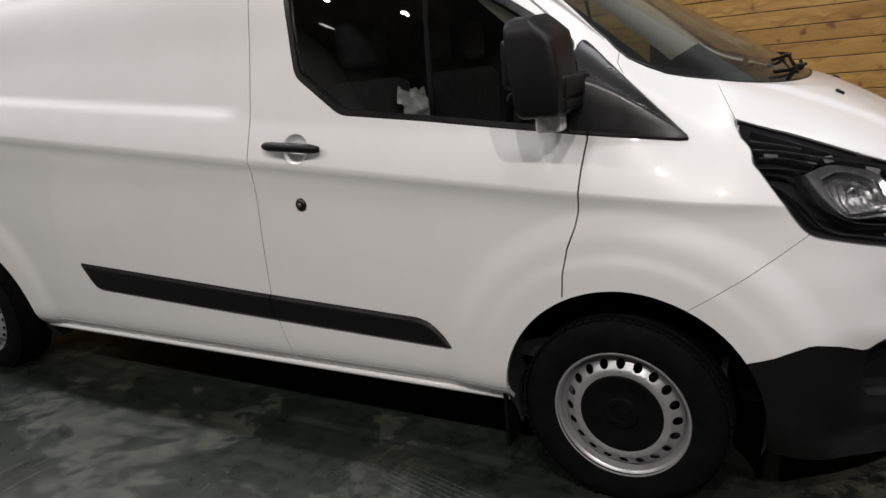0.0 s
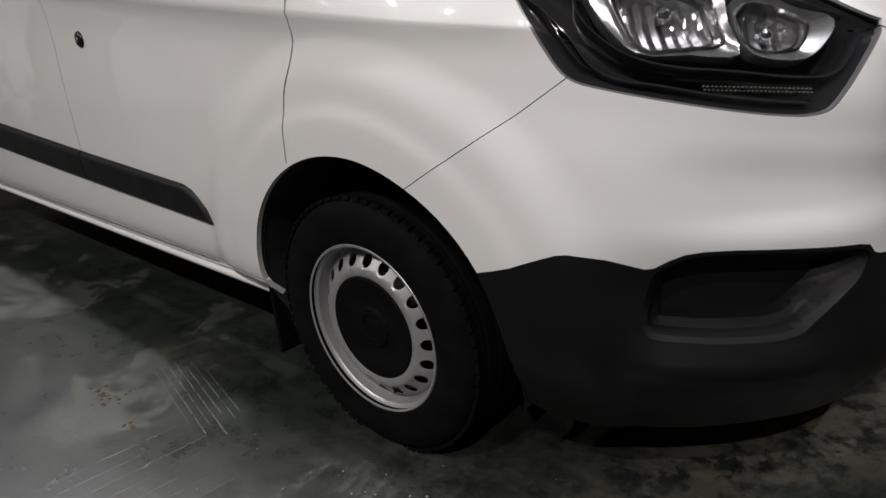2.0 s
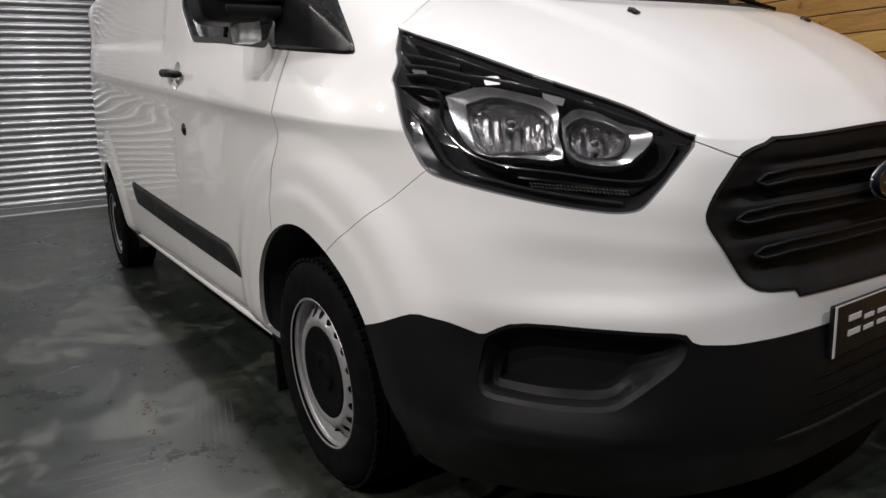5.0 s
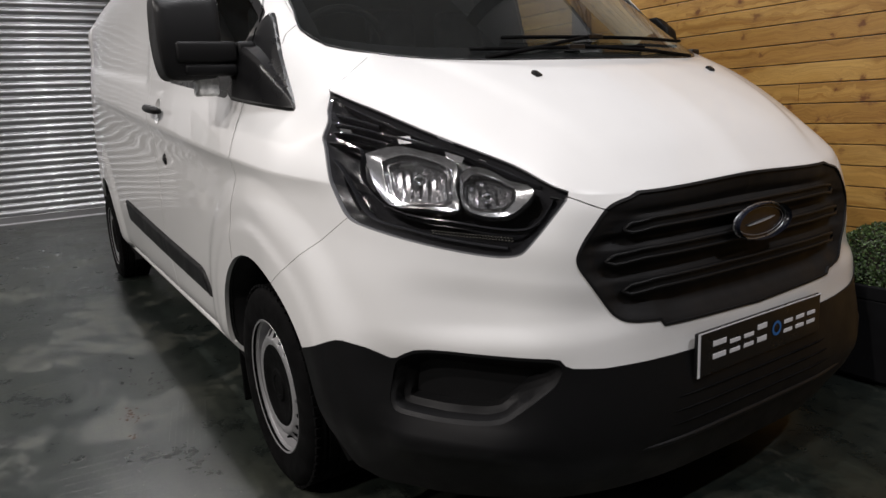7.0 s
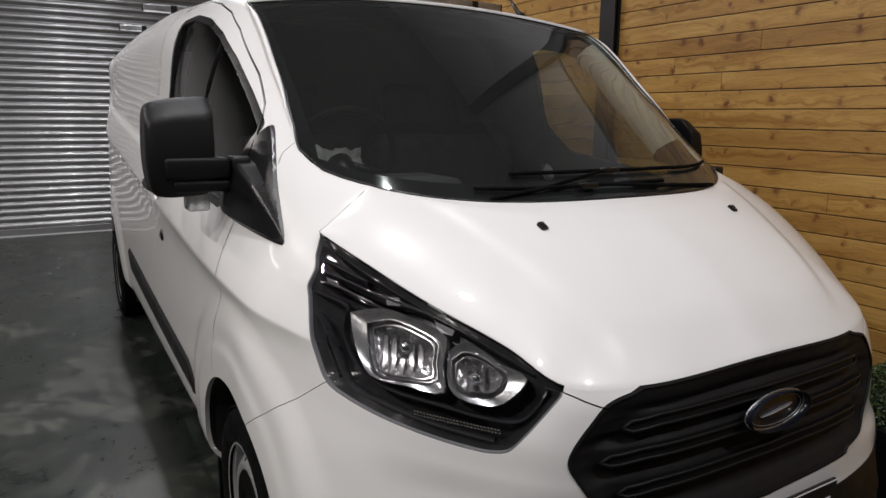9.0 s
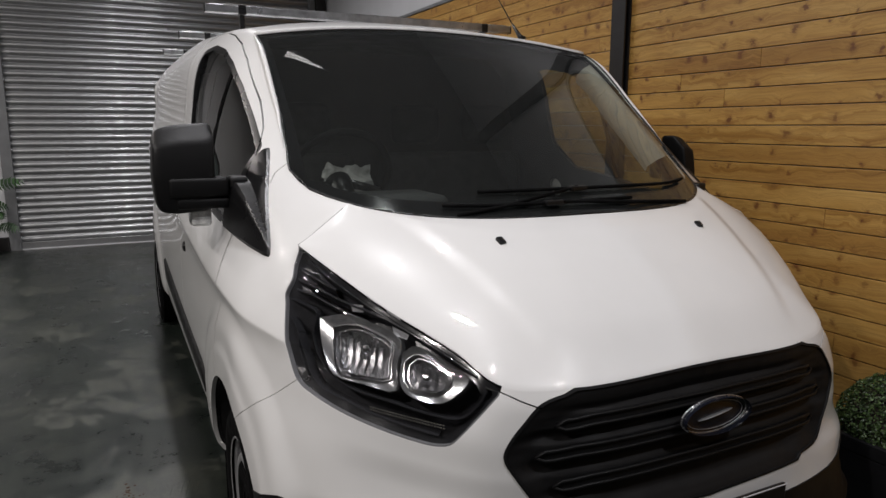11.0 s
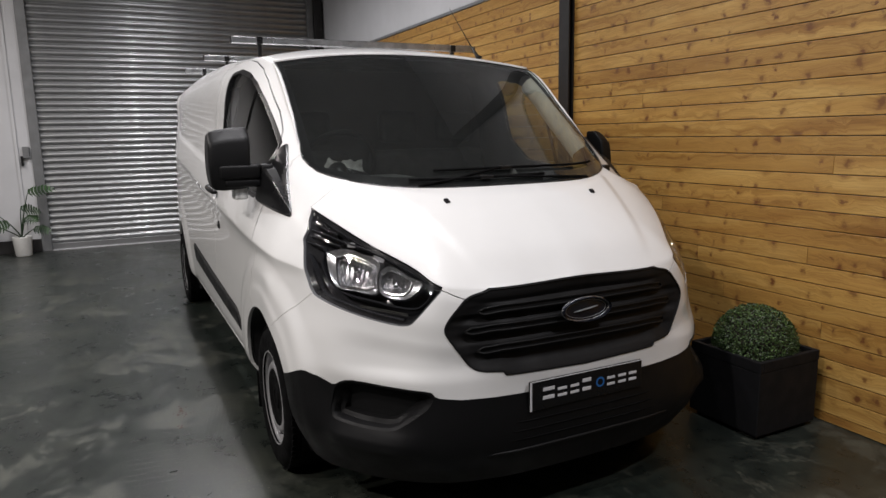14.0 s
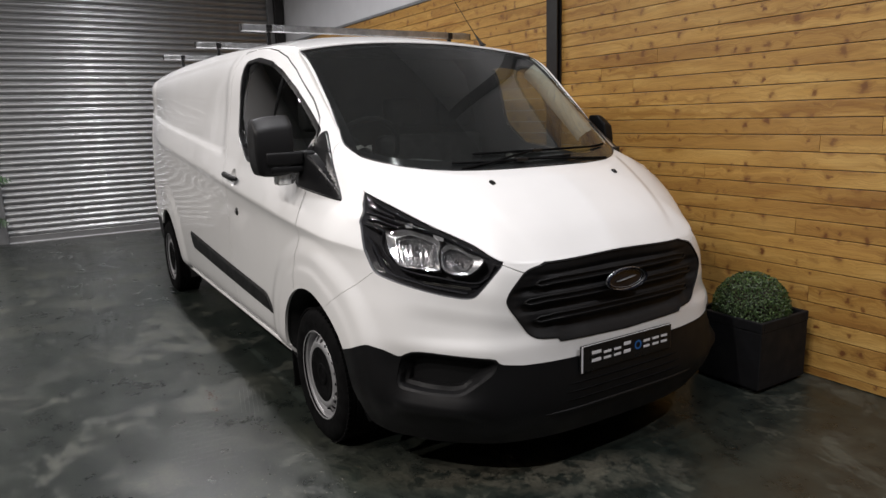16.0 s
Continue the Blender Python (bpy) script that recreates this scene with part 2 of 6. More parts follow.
bump(WOOD, fine, "Fac", 0.25, 0.0012)

# floor: trowelled concrete, sealed dark, worn pale in patches, with streaks of wheels
CONCRETE = material("sealed_concrete", (0.08, 0.085, 0.08), 0.35)
bsdf(CONCRETE).inputs["Specular IOR Level"].default_value = 0.62
cv = coords(CONCRETE)
patches = noise_tex(CONCRETE, cv, 0.85, 12, 0.62, 0.9)
stains = noise_tex(CONCRETE, cv, 6.5, 12, 0.74, 0.2)
specks = noise_tex(CONCRETE, cv, 60, 4, 0.7)
streaks = noise_tex(CONCRETE, coords(CONCRETE, (0.9, 9.0, 1.0)), 2.2, 6, 0.6, 0.8)
worn = ramp(CONCRETE, patches, "Fac", [(0.34, (0.0092, 0.0126, 0.0110)), (0.48, (0.0135, 0.0170, 0.0149)), (0.56, (0.0191, 0.0224, 0.0189)), (0.68, (0.0264, 0.0292, 0.0239))])
# crisp pale flakes where the sealer has worn through
flake_tex = noise_tex(CONCRETE, coords(CONCRETE, (1.0, 1.35, 1.0)), 1.5, 15, 0.74, 0.6)
flaked = mix(CONCRETE, (ramp(CONCRETE, flake_tex, "Fac", grey((0.545, 0.0), (0.565, 0.7), (0.68, 0.9))), "Color"), (worn, "Color"), (0.038, 0.041, 0.034))
# darker, greener patches that kept their coat
sealed_tex = noise_tex(CONCRETE, coords(CONCRETE, (1.5, 1.0, 1.0)), 1.1, 14, 0.68, 0.7)
sealed = mix(CONCRETE, (ramp(CONCRETE, sealed_tex, "Fac", grey((0.54, 0.0), (0.565, 0.7), (0.7, 0.9))), "Color"), (flaked, 2), (0.0089, 0.0126, 0.0110))
dirty = mix(CONCRETE, 0.75, (sealed, 2), (ramp(CONCRETE, stains, "Fac", [(0.38, (0.50, 0.53, 0.53)), (0.46, (0.95, 0.95, 0.95)), (0.57, (1.45, 1.42, 1.32))]), "Color"), "MULTIPLY")
rubbed = mix(CONCRETE, 0.35, (dirty, 2), (ramp(CONCRETE, streaks, "Fac", [(0.38, (0.55, 0.56, 0.56)), (0.55, (1, 1, 1)), (0.68, (1.45, 1.43, 1.36))]), "Color"), "MULTIPLY")
# fine scuffs of turning wheels
scuffs = noise_tex(CONCRETE, coords(CONCRETE, (2.0, 55.0, 1.0)), 1.0, 5, 0.7, 0.6)
rubbed = mix(CONCRETE, (ramp(CONCRETE, scuffs, "Fac", grey((0.66, 0.0), (0.74, 0.25))), "Color"), (rubbed, 2), (0.0528, 0.0544, 0.0466))
rust = noise_tex(CONCRETE, cv, 1.7, 7, 0.75, 0.3)
rusty = mix(CONCRETE, (ramp(CONCRETE, rust, "Fac", grey((0.70, 0.0), (0.76, 0.5))), "Color"), (rubbed, 2), (0.10, 0.055, 0.03))
# a worn, yellowish strip before the van
strip_at = node(CONCRETE, "ShaderNodeMapping")
strip_at.vector_type = "TEXTURE"
strip_at.inputs["Location"].default_value = (0.82, -0.36, 0)
strip_at.inputs["Rotation"].default_value = (0, 0, radians(59))
strip_at.inputs["Scale"].default_value = (0.75, 0.2, 1)
link(CONCRETE, node(CONCRETE, "ShaderNodeTexCoord"), "Object", strip_at, "Vector")
reach = node(CONCRETE, "ShaderNodeVectorMath")
reach.operation = "LENGTH"
link(CONCRETE, strip_at, "Vector", reach, 0)
edge_of = ramp(CONCRETE, reach, "Value", grey((0.3, 1.0), (1.0, 0.0)))
flakes = ramp(CONCRETE, noise_tex(CONCRETE, cv, 9.0, 12, 0.75, 0.2), "Fac", grey((0.44, 0.0), (0.54, 0.8)))
strip_mask = mix(CONCRETE, 1.0, (edge_of, "Color"), (flakes, "Color"), "MULTIPLY")
rusty = mix(CONCRETE, (strip_mask, 2), (rusty, 2), (0.105, 0.10, 0.078))
speckled = mix(CONCRETE, 0.5, (rusty, 2), (ramp(CONCRETE, specks, "Fac", [(0.3, (0.55, 0.55, 0.55)), (0.55, (1.05, 1.05, 1.05)), (0.72, (1.5, 1.5, 1.45))]), "Color"), "MULTIPLY")
link(CONCRETE, speckled, 2, bsdf(CONCRETE), "Base Color")
link(CONCRETE, mix(CONCRETE, 0.5, (ramp(CONCRETE, stains, "Fac", grey((0.3, 0.22), (0.5, 0.34), (0.72, 0.52))), "Color"), (ramp(CONCRETE, flake_tex, "Fac", grey((0.44, 0.24), (0.54, 0.32), (0.56, 0.5))), "Color")), 2, bsdf(CONCRETE), "Roughness")
height = mix(CONCRETE, 0.5, (patches, "Fac"), (specks, "Fac"))
bump(CONCRETE, height, 2, 0.22, 0.004)

# ---- helpers ----
def mesh_from(name, bm, mat):
    me = bpy.data.meshes.new(name)
    bm.to_mesh(me)
    bm.free()
    for m in (mat if isinstance(mat, (list, tuple)) else [mat]):
        me.materials.append(m)
    return me


def part(name, bm, mat, parent=None, label="", smooth=False):
    me = mesh_from(name, bm, mat)
    if smooth:
        me.polygons.foreach_set("use_smooth", [True] * len(me.polygons))
    ob = new(name, me)
    if parent is not None:
        ob.parent = parent
    if label:
        ob["label"] = label
    return ob


def box(bm, x0, x1, y0, y1, z0, z1, bevel=0.0, seg=2):
    m = Matrix.LocRotScale(((x0 + x1) / 2, (y0 + y1) / 2, (z0 + z1) / 2), None, (x1 - x0, y1 - y0, z1 - z0))
    vs = bmesh.ops.create_cube(bm, size=1, matrix=m)["verts"]
    if bevel:
        es = list({e for v in vs for e in v.link_edges})
        bmesh.ops.bevel(bm, geom=es, offset=bevel, segments=seg, affect="EDGES", profile=0.5)
    return vs


def thing(name, place, label, category, group=""):
    ob = new(name)
    ob.empty_display_size = 0.1
    ob.location = place
    return tagged(ob, label, category, group)


# ---- the large structure ----
X0, X1, Y0, Y1, HIGH = -7.45, 9.0, -9.5, 1.56, 4.6
WOOD_TOP = 2.53
bm = bmesh.new()
box(bm, X0 - 0.3, X1 + 0.3, Y0 - 0.3, Y1 + 0.3, -0.2, 0)
tagged(part("floor", bm, CONCRETE), "dark grey-green concrete floor with worn pale patches", "floor", kind="structure")
bm = bmesh.new()
box(bm, X0 - 0.3, X1 + 0.3, Y0 - 0.3, Y1 + 0.3, HIGH, HIGH + 0.2)
tagged(part("ceiling", bm, CEILING), "plain dark workshop ceiling", "ceiling", kind="structure")
bm = bmesh.new()
box(bm, X0, 2.9, Y1 + 0.022, Y1 + 0.3, 0, HIGH)
wall_north = tagged(part("wall_north", bm, WHITE), "white wall clad with stained knotty timber boards", "wall", kind="structure")
DOOR_Y0, DOOR_Y1, DOOR_TOP = -3.86, -2.96, 2.17
SHUT_Y0, SHUT_Y1, SHUT_TOP = -2.36, 1.40, 3.75
bm = bmesh.new()
box(bm, X0 - 0.3, X0, Y0, DOOR_Y0, 0, HIGH)
box(bm, X0 - 0.3, X0, DOOR_Y0, DOOR_Y1, DOOR_TOP, HIGH)
box(bm, X0 - 0.3, X0, DOOR_Y1, SHUT_Y0, 0, HIGH)
box(bm, X0 - 0.3, X0, SHUT_Y0, SHUT_Y1, SHUT_TOP, HIGH)
box(bm, X0 - 0.3, X0, SHUT_Y1, Y1 + 0.022, 0, HIGH)
tagged(part("wall_west", bm, WHITE), "white painted end wall round the roller shutter", "wall", kind="structure")
bm = bmesh.new()
box(bm, 2.9, X1 + 0.3, Y1, Y1 + 0.3, 0, HIGH)
tagged(part("wall_side", bm, CEILING), "plain dim workshop wall", "wall", kind="structure")
bm = bmesh.new()
box(bm, X1, X1 + 0.3, Y0, Y1 + 0.3, 0, HIGH)
tagged(part("wall_east", bm, CEILING), "plain dim workshop wall", "wall", kind="structure")
bm = bmesh.new()
box(bm, X0 - 0.3, X1 + 0.3, Y0 - 0.3, Y0, 0, HIGH)
tagged(part("wall_south", bm, CEILING), "plain dim workshop wall", "wall", kind="structure")
import collections

from mathutils.bvhtree import BVHTree
from mathutils.interpolate import poly_3d_calc

YC = 0.014  # the van's middle line


# ---- the van: its skin as lines that run from the tail along the flank round the corner to the nose ----
def flank(y, z, tail=0.0, nip=0.0, rear=0.05):
    """The part of a line along the flank: eight stations from tail to wing; z falls by tail towards the nose, nip draws the wing in, rear the tail."""
    xs = (-4.32, -3.3, -2.2, -1.3, -0.6, -0.18, 0.05, 0.21)
    ins = (rear, 0.10 * rear, 0, 0, 0.002, 0.006 + 0.25 * nip, 0.010 + 0.7 * nip, 0.014 + 1.3 * nip)
    return [(x, -y + d, z - tail * x) for x, d in zip(xs, ins)]


# lines from the sill up to the edge of bonnet, windscreen and roof
LINES = [
    flank(0.915, 0.292) + [(0.35, -0.88, 0.25), (0.48, -0.87, 0.22), (0.63, -0.79, 0.2), (0.78, -0.66, 0.2), (0.87, -0.53, 0.2), (0.93, -0.31, 0.2), (0.945, YC, 0.2)],
    flank(0.962, 0.35) + [(0.36, -0.945, 0.38), (0.5, -0.93, 0.36), (0.665, -0.85, 0.345), (0.835, -0.71, 0.335), (0.94, -0.565, 0.33), (0.982, -0.33, 0.33), (0.99, YC, 0.33)],
    flank(0.982, 0.50) + [(0.355, -0.958, 0.53), (0.49, -0.936, 0.56), (0.65, -0.842, 0.56), (0.815, -0.70, 0.555), (0.915, -0.565, 0.555), (0.968, -0.33, 0.555), (0.980, YC, 0.555)],
    flank(0.988, 0.74) + [(0.35, -0.952, 0.72), (0.49, -0.915, 0.72), (0.655, -0.808, 0.69), (0.80, -0.668, 0.67), (0.90, -0.545, 0.655), (0.962, -0.34, 0.64), (0.976, YC, 0.64)],
    flank(0.985, 0.92, 0.05, 0.008, 0.062) + [(0.35, -0.934, 0.86), (0.49, -0.89, 0.83), (0.655, -0.782, 0.79), (0.80, -0.642, 0.755), (0.893, -0.535, 0.735), (0.955, -0.345, 0.72), (0.973, YC, 0.72)],
    flank(0.992, 0.995, 0.0947, 0.022, 0.085) + [(0.345, -0.915, 0.960), (0.485, -0.872, 0.929), (0.65, -0.765, 0.87), (0.80, -0.628, 0.82), (0.89, -0.53, 0.80), (0.95, -0.35, 0.78), (0.970, YC, 0.78)],
    [(-4.30, -0.875, 1.62), (-3.3, -0.938, 1.58), (-2.2, -0.945, 1.54), (-1.3, -0.935, 1.50), (-0.6, -0.925, 1.42), (-0.185, -0.915, 1.275), (0.045, -0.908, 1.165), (0.215, -0.897, 1.085)]
    + [(0.335, -0.882, 1.045), (0.475, -0.84, 1.0), (0.64, -0.74, 0.94), (0.79, -0.61, 0.88), (0.882, -0.524, 0.85), (0.944, -0.355, 0.835), (0.964, YC, 0.835)],
    [(-4.28, -0.86, 1.84), (-3.3, -0.888, 1.83), (-2.2, -0.888, 1.82), (-1.3, -0.882, 1.78), (-0.6, -0.85, 1.66), (-0.195, -0.838, 1.44), (0.025, -0.842, 1.295), (0.228, -0.828, 1.175)]
    + [(0.325, -0.852, 1.115), (0.465, -0.805, 1.065), (0.62, -0.714, 1.0), (0.775, -0.598, 0.94), (0.873, -0.52, 0.89), (0.934, -0.36, 0.88), (0.954, YC, 0.882)],
    [(-4.24, -0.77, 1.92), (-3.3, -0.80, 1.925), (-2.2, -0.80, 1.92), (-1.3, -0.79, 1.89), (-0.56, -0.735, 1.815), (-0.205, -0.742, 1.555), (0.01, -0.752, 1.373), (0.236, -0.655, 1.272)]
    + [(0.306, -0.822, 1.176), (0.45, -0.762, 1.12), (0.60, -0.686, 1.055), (0.755, -0.585, 0.985), (0.86, -0.515, 0.926), (0.915, -0.36, 0.914), (0.94, YC, 0.924)],
]
STEPS_U = (24, 26, 22, 20, 18, 14, 9, 8, 8, 9, 9, 8, 9, 10)
STEPS_V = (3, 8, 14, 14, 9, 22, 9, 8)


def spline(points, steps):
    """Points along a smooth curve through the given ones, so many steps to each span."""
    p = [np.array(q, float) for q in points]
    p = [2 * p[0] - p[1]] + p + [2 * p[-1] - p[-2]]
    out = []
    for i, n in enumerate(steps):
        a, b, c, d = p[i : i + 4]
        # chord-length tangents keep short spans from overshooting
        l0, l1, l2 = (max(np.linalg.norm(q - r) ** 0.5, 1e-4) for q, r in ((b, a), (c, b), (d, c)))
        m1 = (c - b) + l1 * ((b - a) / l0 - (c - a) / (l0 + l1))
        m2 = (c - b) + l1 * ((d - c) / l2 - (d - b) / (l1 + l2))
        for t in np.arange(n) / n:
            out.append((2 * t**3 - 3 * t**2 + 1) * b + (t**3 - 2 * t**2 + t) * m1 + (3 * t**2 - 2 * t**3) * c + (t**3 - t**2) * m2)
    out.append(p[-2])
    return np.array(out)


rows = [spline(line, STEPS_U) for line in LINES]
# the uppermost line turns a sharp corner at the foot of the windscreen and at the tip of the headlamp
last = LINES[-1]
rows[-1] = np.concatenate([spline(last[:8], STEPS_U[:7])[:-1], spline(last[7:9], STEPS_U[7:8])[:-1], spline(last[8:], STEPS_U[8:])])
rows = np.array(rows)
GRID = np.array([spline(rows[:, k], STEPS_V) for k in range(rows.shape[1])])  # [along][up]
U = np.cumsum((0,) + STEPS_U)
TOPV = GRID.shape[1] - 1


def step(a, b, v):
    t = np.clip((v - a) / (b - a), 0, 1)
    return t * t * (3 - 2 * t)


# flares round the two wheel arches
FRONT_ARCH, REAR_ARCH = (0.02, 0.345), (-3.43, 0.345)
for cx, cz in (FRONT_ARCH, REAR_ARCH):
    r = np.hypot(GRID[..., 0] - cx, GRID[..., 2] - cz)
    # a flat band next to the opening, a shallow slope, and a fold where the flare meets the panel
    swell = 0.0045 * step(0.485, 0.455, r) + 0.016 * step(0.615, 0.525, r) ** 0.8
    GRID[..., 1] -= swell * (GRID[..., 1] < -0.70)
    GRID[..., 0] += 0.35 * swell * (GRID[..., 1] < -0.70) * step(0.25, 0.45, GRID[..., 0])

# the cargo panel between shoulder and roof is drawn in a little
gx, gz = GRID[..., 0].copy(), GRID[..., 2].copy()
above = gz - (0.995 - 0.0947 * gx)
ridge = np.where(above >= 0, np.clip(1 - above / 0.15, 0, 1), np.clip(1 + above / 0.055, 0, 1) ** 2)
GRID[..., 1] -= 0.014 * ridge * step(0.62, 0.30, gx) * step(-4.3, -3.4, gx) * (GRID[..., 1] < -0.7)
shoulder = 0.995 + 0.155 - 0.0947 * gx
GRID[..., 1] += 0.012 * step(-4.16, -4.12, gx) * step(-1.34, -1.40, gx) * step(shoulder - 0.004, shoulder + 0.026, gz) * step(1.872, 1.84, gz)
# a scoop in the bumper between the headlamp and the black lower half
gs = (GRID[..., 0] + GRID[..., 1]) * 0.7071
brow = 0.762 - 0.12 * np.clip(gs, -0.1, 0.3)
scoop = step(0.592, 0.650, gz) * step(brow, brow - 0.072, gz) * step(-0.20, 0.04, gs) * step(0.46, 0.30, gs) * (gx > 0.3)
chin = step(0.325, 0.365, gz) * step(0.445, 0.37, gz) * step(-0.22, -0.13, gs) * step(0.24, 0.08, gs) * (gx > 0.3)
corner = step(0.50, 0.63, gz) * step(1.0, 0.84, gz) * step(-0.34, -0.10, gs) * step(0.36, 0.12, gs) * (gx > 0.3)
scoop = 0.0052 * scoop - 0.022 * chin - 0.015 * corner
GRID[..., 0] -= scoop
GRID[..., 1] += scoop
# the lower corner of the windscreen opening is bowed outwards
for i in range(U[6] - 4, U[7] + 1):
    bow = math.sin(math.pi * (i - U[6] + 4) / (U[7] - U[6] + 4))
    for j in range(TOPV - 10, TOPV + 1):
        GRID[i, j] += np.array((0.004, -0.017, -0.020)) * bow * ((j - TOPV + 10) / 10) ** 2
EDGE = GRID[:, TOPV]


def base_curve(y):
    """The foot of the windscreen between its two bonnet joints."""
    s = abs(y - YC) / 0.669
    return np.array((0.472 - 0.236 * s**3, y, 1.234 + 0.038 * s**5))


# bonnet, right half: from the edge over headlamp and grille to the foot of the windscreen
nose = EDGE[U[7] :]
NB = 44
bonnet = []
for k, e in enumerate(nose):
    f = k / (len(nose) - 1)
    b = base_curve(YC - 0.669 * (1 - f) ** 0.9)
    line = []
    for t in np.arange(NB + 1) / NB:
        q = e + (b - e) * t
        length = np.linalg.norm(b - e)
        q = q + np.array((0.25, 0, 1)) * 0.29 * length * t * (1 - t) * (1 - t * 0.5)
        # a soft fold either side of the raised middle
        fold = 0.588 - 0.34 * (q[0] - 0.3)
        q[2] += 0.010 * step(fold + 0.022, fold - 0.03, abs(q[1] - YC)) * step(0, 0.25, t) * step(1, 0.8, t)
        line.append(q)
    bonnet.append(line)
bonnet = np.array(bonnet)
# windscreen, whole: between roof edge, pillars and foot
glass_edge = EDGE[U[4] : U[6] + 1]
NW = 48
foot = np.array(list(EDGE[U[6] : U[7]]) + [base_curve(y) for y in np.linspace(-0.655, YC, 30)])
corner_top, corner_low = EDGE[U[4]], EDGE[U[6]]


def across(e, mid, power, whole):
    """A line from the edge point e over the middle point."""
    line = []
    for s in np.linspace(-1, 1 if whole else 0, (NW if whole else NW // 2) + 1):
        q = mid + (np.array((e[0], 0, e[2])) - mid) * abs(s) ** power
        q[1] = YC + (YC - e[1]) * s
        line.append(q)
    return line


top_line = across(corner_top, np.array((-0.64, 0, 1.882)), 2.2, True)
windscreen = []
for k, e in enumerate(glass_edge):
    f = k / (len(glass_edge) - 1)
    line = []
    for i, s in enumerate(np.linspace(-1, 1, NW + 1)):
        y_foot = YC - (YC - corner_low[1]) * abs(s)
        low = np.array([np.interp(y_foot, foot[:, 1], foot[:, a]) for a in range(3)])
        top = top_line[i].copy()
        top[1] = YC - abs(top[1] - YC)
        q = top + (low - top) * f
        q += (e - (corner_top + (corner_low - corner_top) * f)) * abs(s) ** 10
        q += np.array((0.5, 0, 1)) * 0.07 * f * (1 - f) * (1 - s * s)
        q[1] = q[1] if s < 0 else 2 * YC - q[1]
        line.append(q)
    windscreen.append(line)
windscreen = np.array(windscreen)
# roof, right half
roof = []
for e in EDGE[: U[4] + 1]:
    f = (e[0] + 4.24) / (-0.56 + 4.24)
    roof.append(across(e, np.array((e[0] - 0.08 * max(0, f) ** 8, 0, 2.0 - 0.118 * max(0, f) ** 9 - 0.02 * (1 - f) ** 4)), 2.4, False))
roof = np.array(roof)


def add_sheet(bm, points, layer, value):
    vs = [[bm.verts.new(p) for p in row] for row in points]
    for i in range(len(vs) - 1):
        for j in range(len(vs[0]) - 1):
            q = [vs[i][j], vs[i + 1][j], vs[i + 1][j + 1], vs[i][j + 1]]
            q = [v for n, v in enumerate(q) if (v.co - q[n - 1].co).length > 1e-6]
            if len(q) > 2:
                bm.faces.new(q)[layer] = value


def sheet(points):
    bm = bmesh.new()
    add_sheet(bm, points, bm.faces.layers.int.new("patch"), 0)
    return bm


FLANK, BONNET, ROOF = 0, 1, 2
skin = bmesh.new()
patch = skin.faces.layers.int.new("patch")
add_sheet(skin, GRID, patch, FLANK)
add_sheet(skin, bonnet, patch, BONNET)
add_sheet(skin, roof, patch, ROOF)
bmesh.ops.remove_doubles(skin, verts=skin.verts, dist=1e-5)
skin.normal_update()
# ease the join of wing and bonnet between windscreen and headlamp
join = [Vector(p) for p in EDGE[U[7] : U[8] + 1]]
eased = []
for v in skin.verts:
    if v.is_boundary or v.co.x < 0.1 or v.co.z < 1.0:
        continue
    near = min((v.co - p).length for p in join)
    if near < 0.13:
        eased.append((v, (1 - near / 0.13) ** 0.7 * min(1, (v.co - join[-1]).length / 0.07) ** 2))
for _ in range(110):
    shift = []
    for v, w in eased:
        mean = sum((e.other_vert(v).co for e in v.link_edges), Vector()) / len(v.link_edges)
        n = v.normal
        shift.append(n * n.dot(mean - v.co) * 0.5 * w)
    for (v, w), d in zip(eased, shift):
        v.co += d
skin.normal_update()
for v in skin.verts:
    if abs(v.co.y - YC) < 1e-4:
        v.normal = Vector((v.normal.x, 0, v.normal.z)).normalized()
# the field of smooth normals, kept before anything is cut
field = BVHTree.FromBMesh(skin)
field_faces = [([v.co.copy() for v in f.verts], [v.normal.copy() for v in f.verts]) for f in skin.faces]


def skin_normal(p):
    place, _, index, _ = field.find_nearest(p)
    cos, nos = field_faces[index]
    n = Vector()
    for w, q in zip(poly_3d_calc(cos, place), nos):
        n += w * q
    return n.normalized()


# ---- cutting the skin along outlines ----
AX, AY, AZ = Vector((1, 0, 0)), Vector((0, 1, 0)), Vector((0, 0, 1))
DIAGONAL = Vector((1, 1, 0)).normalized()
SIDE_VIEW, FRONT_VIEW, CORNER_VIEW = (AX, AZ), (AY, AZ), (DIAGONAL, AZ)


